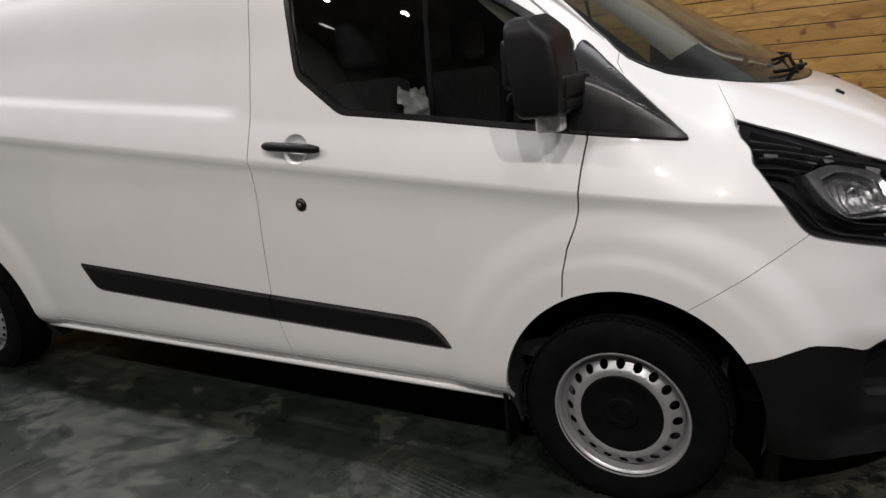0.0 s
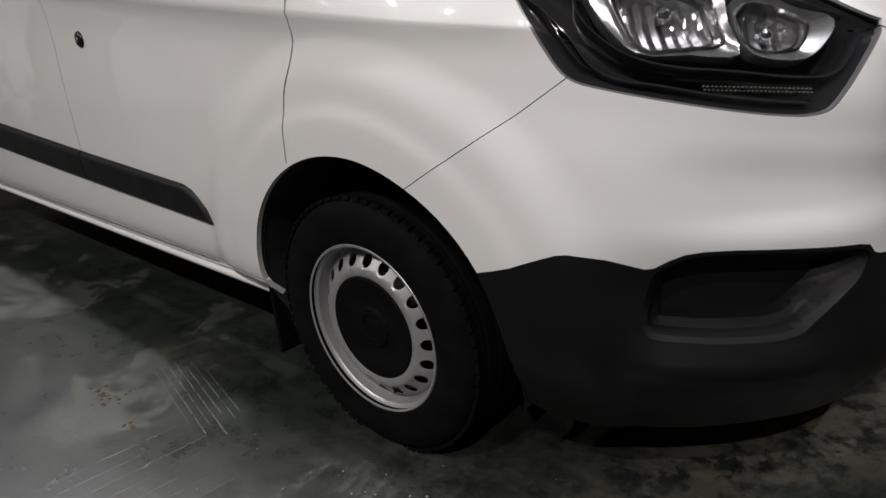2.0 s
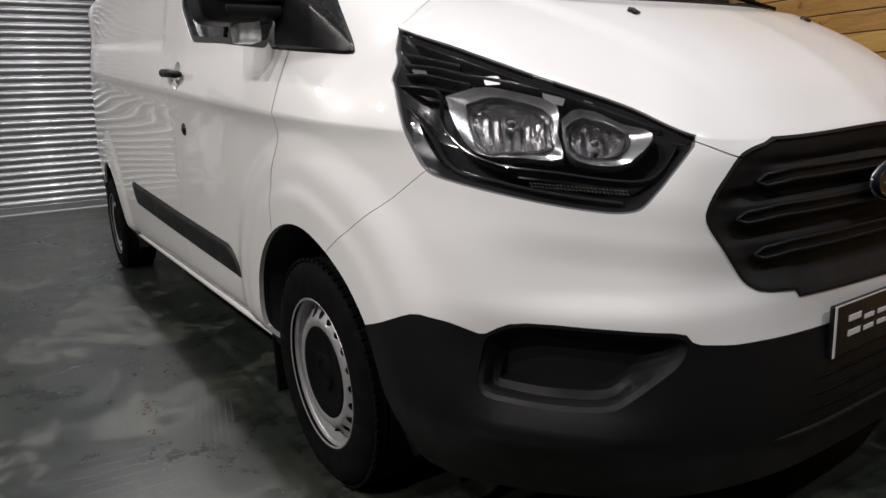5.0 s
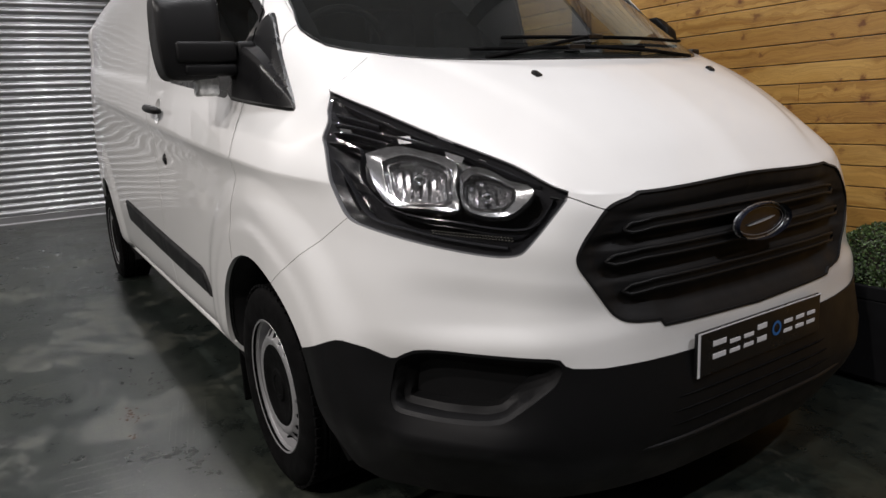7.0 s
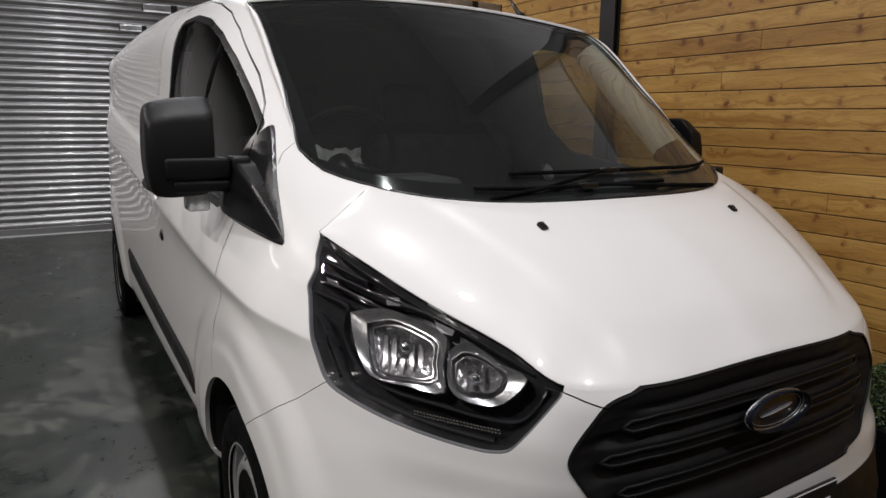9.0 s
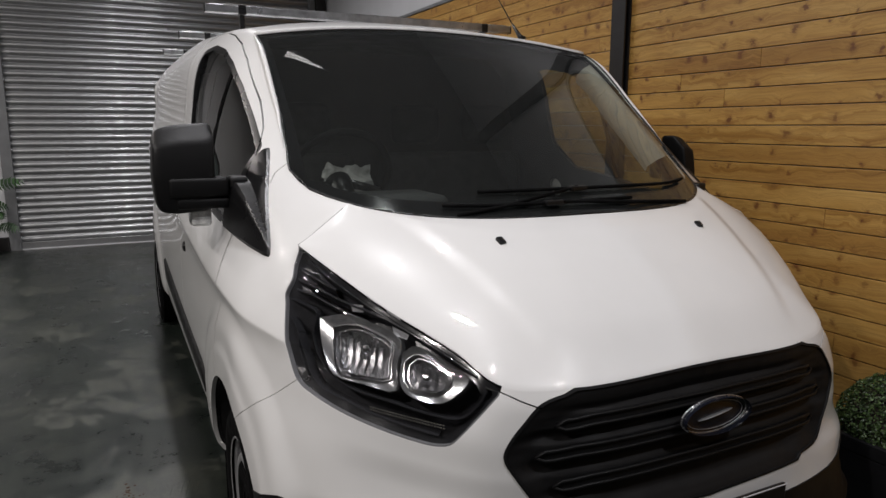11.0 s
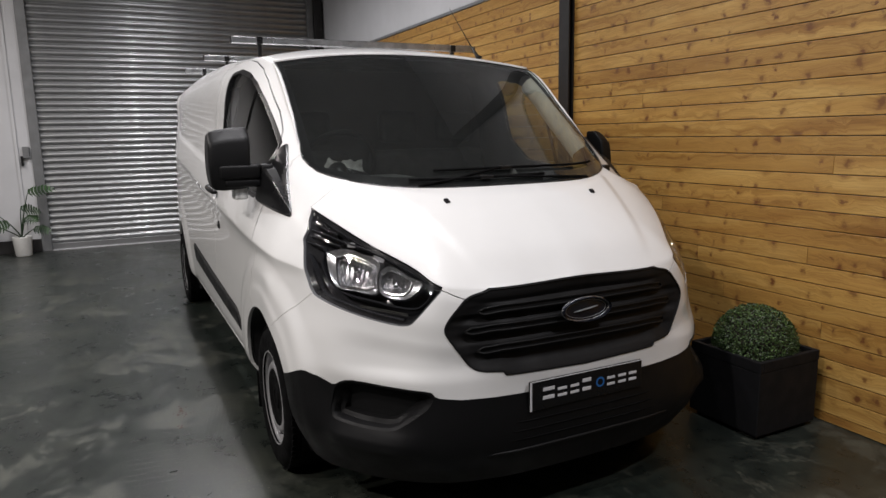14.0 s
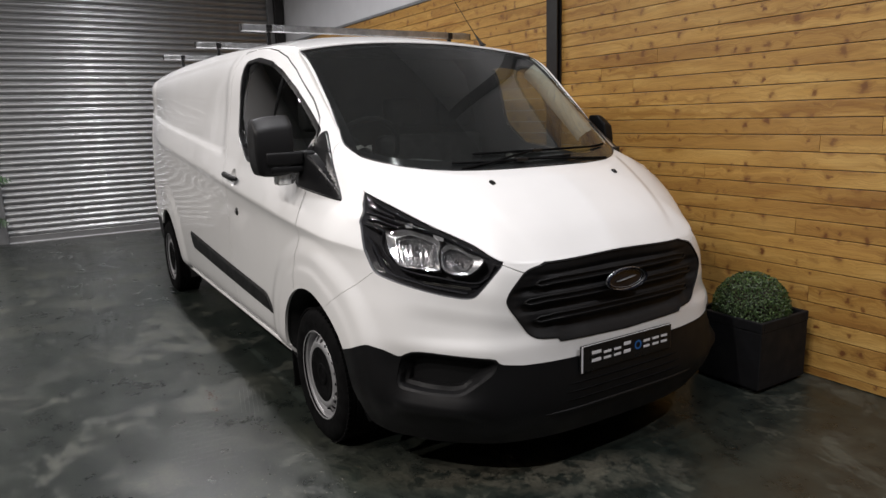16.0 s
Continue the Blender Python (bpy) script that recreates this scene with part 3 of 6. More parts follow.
def cut(outline, view):
    """Splits the faces of the skin along a closed outline, seen along a view."""
    a, b = view
    pts = [Vector(p) for p in outline]
    lo = Vector((min(p.x for p in pts), min(p.y for p in pts)))
    hi = Vector((max(p.x for p in pts), max(p.y for p in pts)))

    def bounds(f):
        us, vs = [v.co.dot(a) for v in f.verts], [v.co.dot(b) for v in f.verts]
        return min(us), max(us), min(vs), max(vs)

    near = []
    for f in skin.faces:
        u0, u1, v0, v1 = bounds(f)
        if u1 > lo.x and u0 < hi.x and v1 > lo.y and v0 < hi.y:
            near.append(f)
    for p, q in zip(pts, pts[1:] + pts[:1]):
        d = q - p
        if d.length < 1e-6:
            continue
        no = (a * -d.y + b * d.x).normalized()
        co = a * p.x + b * p.y
        x0, x1, y0, y1 = min(p.x, q.x) - 1e-4, max(p.x, q.x) + 1e-4, min(p.y, q.y) - 1e-4, max(p.y, q.y) + 1e-4
        hit, rest = [], []
        for f in near:
            u0, u1, v0, v1 = bounds(f)
            if u1 >= x0 and u0 <= x1 and v1 >= y0 and v0 <= y1:
                hit.append(f)
            else:
                rest.append(f)
        if not hit:
            continue
        geom = list(hit) + list({e for f in hit for e in f.edges}) + list({v for f in hit for v in f.verts})
        got = bmesh.ops.bisect_plane(skin, geom=geom, dist=1e-5, plane_co=co, plane_no=no)
        hit = [f for f in got["geom"] if isinstance(f, bmesh.types.BMFace) and f.is_valid]
        near = rest + hit


def inside(u, v, outline):
    odd = False
    for (x0, y0), (x1, y1) in zip(outline, outline[1:] + outline[:1]):
        if (y0 > v) != (y1 > v) and u < x0 + (v - y0) * (x1 - x0) / (y1 - y0):
            odd = not odd
    return odd


def rim_distance(u, v, outline):
    best = 9.0
    for (x0, y0), (x1, y1) in zip(outline, outline[1:] + outline[:1]):
        dx, dy = x1 - x0, y1 - y0
        t = max(0, min(1, ((u - x0) * dx + (v - y0) * dy) / max(dx * dx + dy * dy, 1e-12)))
        best = min(best, math.hypot(u - x0 - t * dx, v - y0 - t * dy))
    return best


def inset(outline, d):
    """The outline drawn in by d."""
    n = len(outline)
    area = sum(outline[i - 1][0] * outline[i][1] - outline[i][0] * outline[i - 1][1] for i in range(n))
    s = 1 if area > 0 else -1
    out = []
    for i in range(n):
        p, q, r = (Vector(outline[k % n]) for k in (i - 1, i, i + 1))
        e, f = (q - p).normalized(), (r - q).normalized()
        ne, nf = Vector((-e.y, e.x)) * s, Vector((-f.y, f.x)) * s
        m = ne + nf
        m = m / max(m.dot(ne), 0.5) if m.length > 1e-6 else ne
        out.append(tuple(q + m * d))
    return out


def ribbon(line, half):
    """A closed strip either side of an open line."""
    left, right = [], []
    for i, p in enumerate(line):
        p = Vector(p)
        d = (Vector(line[min(i + 1, len(line) - 1)]) - Vector(line[max(i - 1, 0)])).normalized()
        n = Vector((-d.y, d.x)) * half
        left.append(tuple(p + n))
        right.append(tuple(p - n))
    return left + right[::-1]


def rounded(points, steps=4):
    """A closed outline through the given points with its corners eased."""
    out, n = [], len(points)
    for i in range(n):
        p, q, r = (Vector(points[k % n]) for k in (i - 1, i, i + 1))
        a, b = q + (p - q) * min(0.35, 0.03 / max((p - q).length, 1e-6)), q + (r - q) * min(0.35, 0.03 / max((r - q).length, 1e-6))
        for k in range(steps + 1):
            t = k / steps
            out.append(tuple(a * (1 - t) ** 2 + q * 2 * t * (1 - t) + b * t * t))
    return out


def arch_outline(cx, rx, rz, low):
    ring = [(cx + rx * math.cos(t), 0.335 + rz * math.sin(t)) for t in np.linspace(0, math.pi, 41)]
    return [(cx + rx * 1.0, low)] + ring + [(cx - rx * 1.0, low)]


FRONT_OPENING = arch_outline(0.03, 0.385, 0.388, 0.1)
REAR_OPENING = arch_outline(-3.43, 0.455, 0.40, 0.1)
REAR_BUMPER = [(-4.5, 0.1), (-3.72, 0.1), (-3.72, 0.55), (-3.84, 0.585), (-4.5, 0.60)]
HANDLE_CUP = [(-1.082 + 0.055 * math.cos(t), 1.160 + 0.050 * math.sin(t)) for t in np.linspace(0, 2 * math.pi, 29)[:-1]]
WINDOW = rounded([(-1.078, 1.40), (-0.895, 1.262), (-0.575, 1.227), (-0.313, 1.192), (-0.19, 1.176), (-0.118, 1.418), (-0.30, 1.545), (-0.43, 1.632), (-0.60, 1.722), (-0.78, 1.786), (-0.98, 1.822), (-1.13, 1.812), (-1.112, 1.65), (-1.092, 1.48)])
TRIANGLE = rounded([(-0.188, 1.176), (-0.075, 1.16), (0.205, 1.125), (0.182, 1.153), (-0.02, 1.345), (-0.102, 1.425), (-0.117, 1.416)], 2)
MOULDING = [(-2.485, 0.667), (-2.43, 0.585), (-2.40, 0.553), (-2.37, 0.543), (-1.6, 0.51), (-0.56, 0.469), (-0.544, 0.474), (-0.57, 0.508), (-0.60, 0.54), (-0.63, 0.561), (-0.67, 0.572), (-1.33, 0.604)]
top_edge = [tuple((float(p[0] + p[1]) * 0.7071, float(p[2]))) for p in EDGE[U[8] : U[12] + 1]]
rim_low = [tuple(p) for p in spline([(-0.366, 1.125), (-0.357, 1.097), (-0.366, 1.061), (-0.357, 1.039), (-0.332, 0.967), (-0.303, 0.91), (-0.283, 0.881), (-0.262, 0.866), (-0.223, 0.854), (-0.122, 0.830), (-0.016, 0.807), (0.06, 0.794), (0.105, 0.790), (0.14, 0.796), (0.163, 0.817), (0.216, 0.88), (0.238, 0.907)], [3] * 16)]
LAMP = rim_low + [(0.241, 0.92)] + [(u, v + 0.02) for u, v in top_edge[::-1]]
GLASS_RIM = rim_low + [(0.24, 0.918)] + top_edge[::-1]
LENS = inset(GLASS_RIM, 0.0035)
grille_side = [tuple(p) for p in spline([(-0.338, 0.617), (-0.425, 0.627), (-0.455, 0.645), (-0.48, 0.68), (-0.512, 0.728), (-0.533, 0.765), (-0.535, 0.785), (-0.52, 0.815), (-0.49, 0.85), (-0.456, 0.884), (-0.43, 0.896), (-0.39, 0.905)], [3] * 11)]
half_grille = [(YC, 0.592), (-0.327, 0.602)] + grille_side
GRILLE = half_grille + [(-0.36, 0.916), (-0.3, 0.95), (YC, 0.98)]
GRILLE_RIM = half_grille + [tuple((float(p[1]), float(p[2]))) for p in EDGE[U[13] :]]
GRILLE_INNER = inset(GRILLE_RIM[:-1] + [(0.3, 0.924), (0.3, 0.592)], 0.006)
LOWER_TOP = [(-0.45, 0.53), (-0.411, 0.545), (-0.330, 0.581), (-0.31, 0.588), (-0.29, 0.589), (-0.228, 0.578), (-0.165, 0.560), (-0.150, 0.562), (-0.128, 0.575), (-0.104, 0.585), (-0.07, 0.589), (-0.0177, 0.588), (0.11, 0.579), (0.2, 0.572), (0.222, 0.567), (0.234, 0.552), (0.25, 0.545), (0.317, 0.535), (0.417, 0.530), (0.509, 0.529), (0.73, 0.529)]
LOWER = LOWER_TOP + [(0.73, 0.1), (-0.45, 0.1)]
FOG = rounded([(-0.15, 0.556), (-0.104, 0.578), (-0.07, 0.583), (-0.0177, 0.582), (0.11, 0.573), (0.205, 0.565), (0.23, 0.548), (0.215, 0.51), (0.158, 0.467), (0.105, 0.43), (0.0587, 0.422), (-0.0467, 0.423), (-0.159, 0.432), (-0.1725, 0.461), (-0.16, 0.52)], 5)
SEAM = 0.0026
SEAMS = [
    (ribbon([(-1.262, 1.868), (-1.265, 1.676), (-1.285, 1.29), (-1.307, 1.12), (-1.316, 0.83), (-1.32, 0.6), (-1.308, 0.49), (-1.275, 0.35), (-1.268, 0.29)], SEAM), SIDE_VIEW),
    (ribbon([(-1.262, 1.866), (-1.1, 1.876), (-0.95, 1.868), (-0.80, 1.842), (-0.645, 1.795), (-0.51, 1.726), (-0.29, 1.572), (-0.185, 1.48), (-0.150, 1.435), (-0.118, 1.37), (-0.085, 1.26), (-0.066, 1.151), (-0.078, 1.067), (-0.089, 0.95), (-0.100, 0.90), (-0.123, 0.84), (-0.138, 0.765), (-0.143, 0.69)], SEAM), SIDE_VIEW),
    (ribbon([(0.205, 0.676), (0.345, 0.767), (0.42, 0.818), (0.496, 0.876)], 0.0009), SIDE_VIEW),
    (ribbon([(0.84, 0.925), (0.862, 0.917), (0.88, 0.905), (0.912, 0.879)], 0.0009), SIDE_VIEW),
    (ribbon([(-0.012, 1.375), (-0.008, 1.348), (0.012, 1.318)], 0.0008), SIDE_VIEW),
    (ribbon([(-2.93, 0.352), (-1.27, 0.352), (-0.36, 0.346)], 0.0022), SIDE_VIEW),
]
OUTLINES = [(HANDLE_CUP, SIDE_VIEW), (REAR_BUMPER, SIDE_VIEW), (FRONT_OPENING, SIDE_VIEW), (REAR_OPENING, SIDE_VIEW), (WINDOW, SIDE_VIEW), (inset(WINDOW, 0.02), SIDE_VIEW), (TRIANGLE, SIDE_VIEW), (inset(TRIANGLE, 0.006), SIDE_VIEW), (MOULDING, SIDE_VIEW), (inset(MOULDING, 0.007), SIDE_VIEW), (inset(MOULDING, 0.014), SIDE_VIEW), (LAMP, CORNER_VIEW), (LENS, CORNER_VIEW), (GRILLE, FRONT_VIEW), (GRILLE_INNER, FRONT_VIEW), (LOWER, CORNER_VIEW), (FOG, CORNER_VIEW), *[(inset(FOG, d), CORNER_VIEW) for d in (0.010, 0.020, 0.026, 0.034, 0.040)]] + SEAMS
for outline, view in OUTLINES:
    cut(outline, view)

# name the zone of every face
ZONES = collections.defaultdict(list)
for f in skin.faces:
    c = f.calc_center_median()
    xz, yz, sz = (c.x, c.z), (c.y, c.z), (c.dot(DIAGONAL), c.z)
    views = {id(SIDE_VIEW): xz, id(FRONT_VIEW): yz, id(CORNER_VIEW): sz}
    if f[patch] == BONNET:
        zone = "bonnet"
    elif f[patch] == ROOF:
        zone = "roof"
    elif inside(*xz, FRONT_OPENING) or inside(*xz, REAR_OPENING):
        zone = "opening"
    elif c.y < -0.7 and inside(*xz, HANDLE_CUP):
        zone = "opening"
    elif inside(*xz, REAR_BUMPER):
        zone = "rear_bumper"
    elif any(inside(*views[id(view)], outline) for outline, view in SEAMS):
        zone = "triangle_gap" if inside(*xz, TRIANGLE) else "seam"
    elif inside(*xz, WINDOW):
        zone = "door_glass" if inside(*xz, inset(WINDOW, 0.02)) else "window_seal"
    elif inside(*xz, TRIANGLE):
        zone = "triangle"
    elif c.x > 0.304 and inside(*sz, LAMP):
        near_top = min(math.hypot(sz[0] - p[0], sz[1] - p[1]) for p in top_edge) < 0.010
        zone = "lens" if inside(*sz, LENS) else "lamp_gap" if near_top and sz[0] > -0.34 else "lamp_rim"
    elif c.x > 0.5 and inside(*yz, GRILLE):
        zone = "grille" if inside(*yz, GRILLE_INNER) else "grille_rim"
    elif c.x > 0.2 and inside(*sz, LOWER):
        zone = "fog" if inside(*sz, FOG) else "lower"
    elif inside(*xz, MOULDING):
        zone = "moulding"
    elif c.z < 0.352 and -3.0 < c.x < -0.35:
        zone = "sill"
    else:
        # white metal: wing, door, bumper, cargo side
        front = [(-0.066, 1.151), (-0.078, 1.067), (-0.089, 0.95), (-0.123, 0.84), (-0.143, 0.6)]
        xs = np.interp(c.z, [p[1] for p in front[::-1]], [p[0] for p in front[::-1]])
        seam_z = np.interp(c.x, (0.205, 0.345, 0.42, 0.496), (0.676, 0.767, 0.818, 0.876))
        rear = np.interp(c.z, (0.29, 0.35, 0.49, 0.6, 0.83, 1.12, 1.29, 1.676, 1.868), (-1.268, -1.275, -1.308, -1.32, -1.316, -1.307, -1.285, -1.265, -1.262))
        top = np.interp(c.x, (-1.262, -1.1, -0.95, -0.80, -0.645, -0.51, -0.29, -0.185, -0.150, -0.118, -0.085, -0.066), (1.866, 1.876, 1.868, 1.842, 1.795, 1.726, 1.572, 1.48, 1.435, 1.37, 1.26, 1.151))
        if c.x < rear or (c.x < 0.0 and c.z > top and c.x < xs + 0.05) or (c.z > 1.2 and c.x < 0.02 and c.z > top):
            zone = "body_side"
        elif c.x < xs:
            zone = "front_door"
        elif c.x < 0.2 or (c.x < 0.5 and c.z > seam_z):
            zone = "front_wing"
        elif c.z > 0.93 and c.x > 0.5:
            zone = "bonnet"
        else:
            zone = "bumper"
    ZONES[zone].append(f)


def mesh_part(name, pieces, mat, parent, depth=0.0, offset=None, own_normals=False, label="", sides=(1,)):
    """One part out of faces of the skin: lifted by offset (metres, or a function of the point), its rim turned in by depth.
    sides: 1 the right half, -1 its mirror image."""
    verts, faces, normals = [], [], []
    for side in sides:
        index = {}
        counts = collections.Counter()
        where = {}
        for f in pieces:
            for v in f.verts:
                if v not in index:
                    n = skin_normal(v.co)
                    lift = offset(v.co) if callable(offset) else (offset or 0.0)
                    index[v] = len(verts)
                    p = v.co + n * lift
                    where[v] = (p, n)
                    verts.append((p.x, p.y if side > 0 else 2 * YC - p.y, p.z))
            for e in f.edges:
                counts[e] += 1
        for f in pieces:
            ids = [index[v] for v in f.verts]
            nos = [where[v][1] for v in f.verts]
            nos = [(n.x, n.y * side, n.z) for n in nos]
            faces.append(ids if side > 0 else ids[::-1])
            normals.append(nos if side > 0 else nos[::-1])
        if depth:
            turned = {}
            for f in pieces:
                for loop in f.loops:
                    if counts[loop.edge] != 1:
                        continue
                    a, b = loop.vert, loop.link_loop_next.vert
                    if abs(a.co.y - YC) < 1e-4 and abs(b.co.y - YC) < 1e-4:
                        continue
                    quad = []
                    for v in (b, a):
                        p, n = where[v]
                        quad.append((len(verts), p))
                        verts.append((p.x, p.y if side > 0 else 2 * YC - p.y, p.z))
                    for v in (a, b):
                        if v not in turned:
                            p, n = where[v]
                            q = p - n * depth
                            turned[v] = (len(verts), q)
                            verts.append((q.x, q.y if side > 0 else 2 * YC - q.y, q.z))
                        quad.append(turned[v])
                    n = (quad[1][1] - quad[0][1]).cross(quad[2][1] - quad[1][1])
                    n = n.normalized() if n.length > 1e-12 else Vector((0, 0, 1))
                    ids = [q[0] for q in quad]
                    faces.append(ids if side > 0 else ids[::-1])
                    normals.append([(n.x, n.y * side, n.z)] * 4)
    me = bpy.data.meshes.new(name)
    me.from_pydata(verts, [], faces)
    me.materials.append(mat)
    me.polygons.foreach_set("use_smooth", [True] * len(me.polygons))
    if not own_normals:
        me.normals_split_custom_set([n for group in normals for n in group])
    else:
        me.set_sharp_from_angle(angle=radians(38))
    ob = new(name, me)
    ob.parent = parent
    if label:
        ob["label"] = label
    return ob

# ---- the van's parts ----
van = thing("van", (0, 0, 0), "white panel van with black bumper and steel wheels on concrete", "van")
BOTH = (1, -1)


def mirrored_y(y, side):
    return y if side > 0 else 2 * YC - y


def tube(name, points, radius, mat, parent, label="", sides=8, closed=False, flat=1.0):
    """A round bar through the points, as a mesh."""
    bm = bmesh.new()
    pts = [Vector(p) for p in points]
    rings = []
    up = Vector((0, 0, 1))
    for i, p in enumerate(pts):
        if closed:
            d = (pts[(i + 1) % len(pts)] - pts[i - 1]).normalized()
        else:
            d = (pts[min(i + 1, len(pts) - 1)] - pts[max(i - 1, 0)]).normalized()
        ref = up if abs(d.dot(up)) < 0.95 else Vector((1, 0, 0))
        a = d.cross(ref).normalized()
        b = a.cross(d)
        r = radius[i] if isinstance(radius, (list, tuple)) else radius
        rings.append([bm.verts.new(p + a * r * math.cos(t) + b * r * flat * math.sin(t)) for t in (2 * math.pi * k / sides for k in range(sides))])
    n = len(rings)
    for i in range(n if closed else n - 1):
        for k in range(sides):
            r, s = rings[i], rings[(i + 1) % n]
            bm.faces.new((r[k], r[(k + 1) % sides], s[(k + 1) % sides], s[k]))
    if not closed:
        bm.faces.new(rings[0][::-1])
        bm.faces.new(rings[-1])
    bmesh.ops.recalc_face_normals(bm, faces=bm.faces)
    return part(name, bm, mat, parent, label, True)


def lathe(profile, steps, axis_pose, closed=False):
    """A solid of revolution about its own y axis: profile of (radius, y)."""
    bm = bmesh.new()
    rings = []
    for k in range(steps):
        t = 2 * math.pi * k / steps
        rings.append([bm.verts.new(axis_pose @ Vector((r * math.cos(t), y, r * math.sin(t)))) for r, y in profile])
    for k in range(steps):
        a, b = rings[k], rings[(k + 1) % steps]
        for i in range(len(profile) - 1):
            bm.faces.new((a[i], a[i + 1], b[i + 1], b[i]))
    bmesh.ops.remove_doubles(bm, verts=bm.verts, dist=1e-6)
    bmesh.ops.recalc_face_normals(bm, faces=bm.faces)
    return bm


def sharp(ob, angle=35):
    ob.data.polygons.foreach_set("use_smooth", [True] * len(ob.data.polygons))
    ob.data.set_sharp_from_angle(angle=radians(angle))
    return ob


# painted panels
mesh_part("roof", ZONES["roof"], PAINT, van, sides=BOTH)
mesh_part("bonnet", ZONES["bonnet"], PAINT, van, 0.012, sides=BOTH)
mesh_part("bumper_cover", ZONES["bumper"], PAINT, van, 0.014, sides=BOTH)
doors = {}
# door glass: one evenly bowed sheet just inside the window opening
glass_points = np.array([tuple(v.co) for v in {v for f in ZONES["door_glass"] for v in f.verts}])
bow = lambda x, z: np.stack([x * 0 + 1, x, z, x * x, x * z, z * z, x * z * z, z**3], -1)
glass_fit = np.linalg.lstsq(bow(glass_points[:, 0], glass_points[:, 2]), glass_points[:, 1], rcond=None)[0]
glass_y = lambda x, z: float(np.dot(bow(np.float64(x), np.float64(z)), glass_fit)) + 0.013
for side in BOTH:
    mesh_part("body_side", ZONES["body_side"], PAINT, van, 0.014, sides=(side,))
    mesh_part("front_wing", ZONES["front_wing"], PAINT, van, 0.014, sides=(side,))
    mesh_part("sill", ZONES["sill"], PAINT, van, 0.014, sides=(side,))
    mesh_part("rear_bumper_end", ZONES["rear_bumper"], BLACK, van, 0.014, sides=(side,), label="black plastic rear bumper end")
    door = doors[side] = mesh_part("front_door", ZONES["front_door"], PAINT, van, 0.014, sides=(side,))
    mesh_part("window_seal", ZONES["window_seal"], SATIN, door, 0.02, -0.002, sides=(side,), label="black rubber window seal")
    pane = mesh_part("door_glass", ZONES["door_glass"], GLASS, door, 0, -0.008, sides=(side,), label="clear door glass")
    for v in pane.data.vertices:
        v.co.y = mirrored_y(glass_y(v.co.x, v.co.z), side)
    pane.data.normals_split_custom_set([(0, 0, 0)] * len(pane.data.loops))
    pane.visible_shadow = False
    tri = [f for f in ZONES["triangle"]]
    lift = lambda p: 0.007 * min(1, rim_distance(p.x, p.z, TRIANGLE) / 0.006) - 0.001
    mesh_part("mirror_base_panel", [f for f in tri if f.calc_center_median().x < -0.066 - 0.19 * (f.calc_center_median().z - 1.151)], SATIN, door, 0.01, lift, True, "black triangular mirror panel", (side,))
    mesh_part("wing_corner_panel", [f for f in tri if f.calc_center_median().x >= -0.066 - 0.19 * (f.calc_center_median().z - 1.151)], SATIN, van, 0.01, lift, True, "black triangular corner panel", (side,))
    raised = lambda p: 0.013 * math.sin(min(1, rim_distance(p.x, p.z, MOULDING) / 0.014) * math.pi / 2) + 0.0005
    mesh_part("door_moulding", [f for f in ZONES["moulding"] if f.calc_center_median().x > -1.318], BLACK, door, 0.006, raised, True, "black plastic rubbing strip", (side,))
    mesh_part("side_moulding", [f for f in ZONES["moulding"] if f.calc_center_median().x <= -1.318], BLACK, van, 0.006, raised, True, "black plastic rubbing strip", (side,))
    # the lip under the sill
    y = mirrored_y(-0.926, side)
    tube("sill_lip", [(x, y, 0.294) for x in np.linspace(-2.97, -0.37, 30)], 0.013, PAINT, van)

# dark shell within, so that gaps show black and the cab is closed
closed_zones = [f for z in ("roof", "bonnet", "bumper", "body_side", "front_wing", "front_door", "sill", "seam", "moulding", "triangle", "triangle_gap", "window_seal", "grille_rim", "lamp_rim", "lamp_gap") for f in ZONES[z]]
shell = mesh_part("inner_shell", closed_zones, TRIM, van, 0, -0.024, sides=BOTH, label="dark inner lining")

# windscreen with its black border
bm = sheet(windscreen)
screen = part("windscreen", bm, SCREEN, van, "tinted windscreen with black border", True)
screen.visible_shadow = False
n_r, n_c = windscreen.shape[:2]
bm = bmesh.new()
lay = bm.faces.layers.int.new("patch")
inner = windscreen.copy()
inner[..., 2] -= 0.004
inner[..., 0] -= 0.002
rows_dark = 3
add_sheet(bm, inner[n_r - rows_dark :], lay, 0)
add_sheet(bm, inner[: 2], lay, 0)
add_sheet(bm, inner[:, :2], lay, 0)
add_sheet(bm, inner[:, -2:], lay, 0)
part("screen_border", bm, GLOSS, screen, "black printed glass border", True)
outline = [Vector(p) for p in windscreen[:, 0]] + [Vector(p) for p in windscreen[-1]] + [Vector(p) for p in windscreen[::-1, -1]] + [Vector(p) for p in windscreen[0, ::-1]]
ring = [outline[0]]
for p in outline[1:]:
    if (p - ring[-1]).length > 0.004:
        ring.append(p)
tube("screen_seal", ring[:-1], 0.004, SATIN, screen, "black rubber seal", 6, True)

# rounded painted edges of the pillars and the roof round the glass
for side in BOTH:
    pts = [(p[0] - 0.004, mirrored_y(p[1] - 0.009, side), p[2]) for p in EDGE[U[4] : U[6] - 3]]
    tube("pillar_edge", pts, [0.009 * min(1, (i + 1) / 6, (len(pts) - i) / 12) for i in range(len(pts))], PAINT, van, "", 10)
pts = [(p[0] - 0.016, p[1], p[2] + 0.006) for p in top_line]
tube("roof_edge", pts, 0.012, PAINT, van, "", 10)

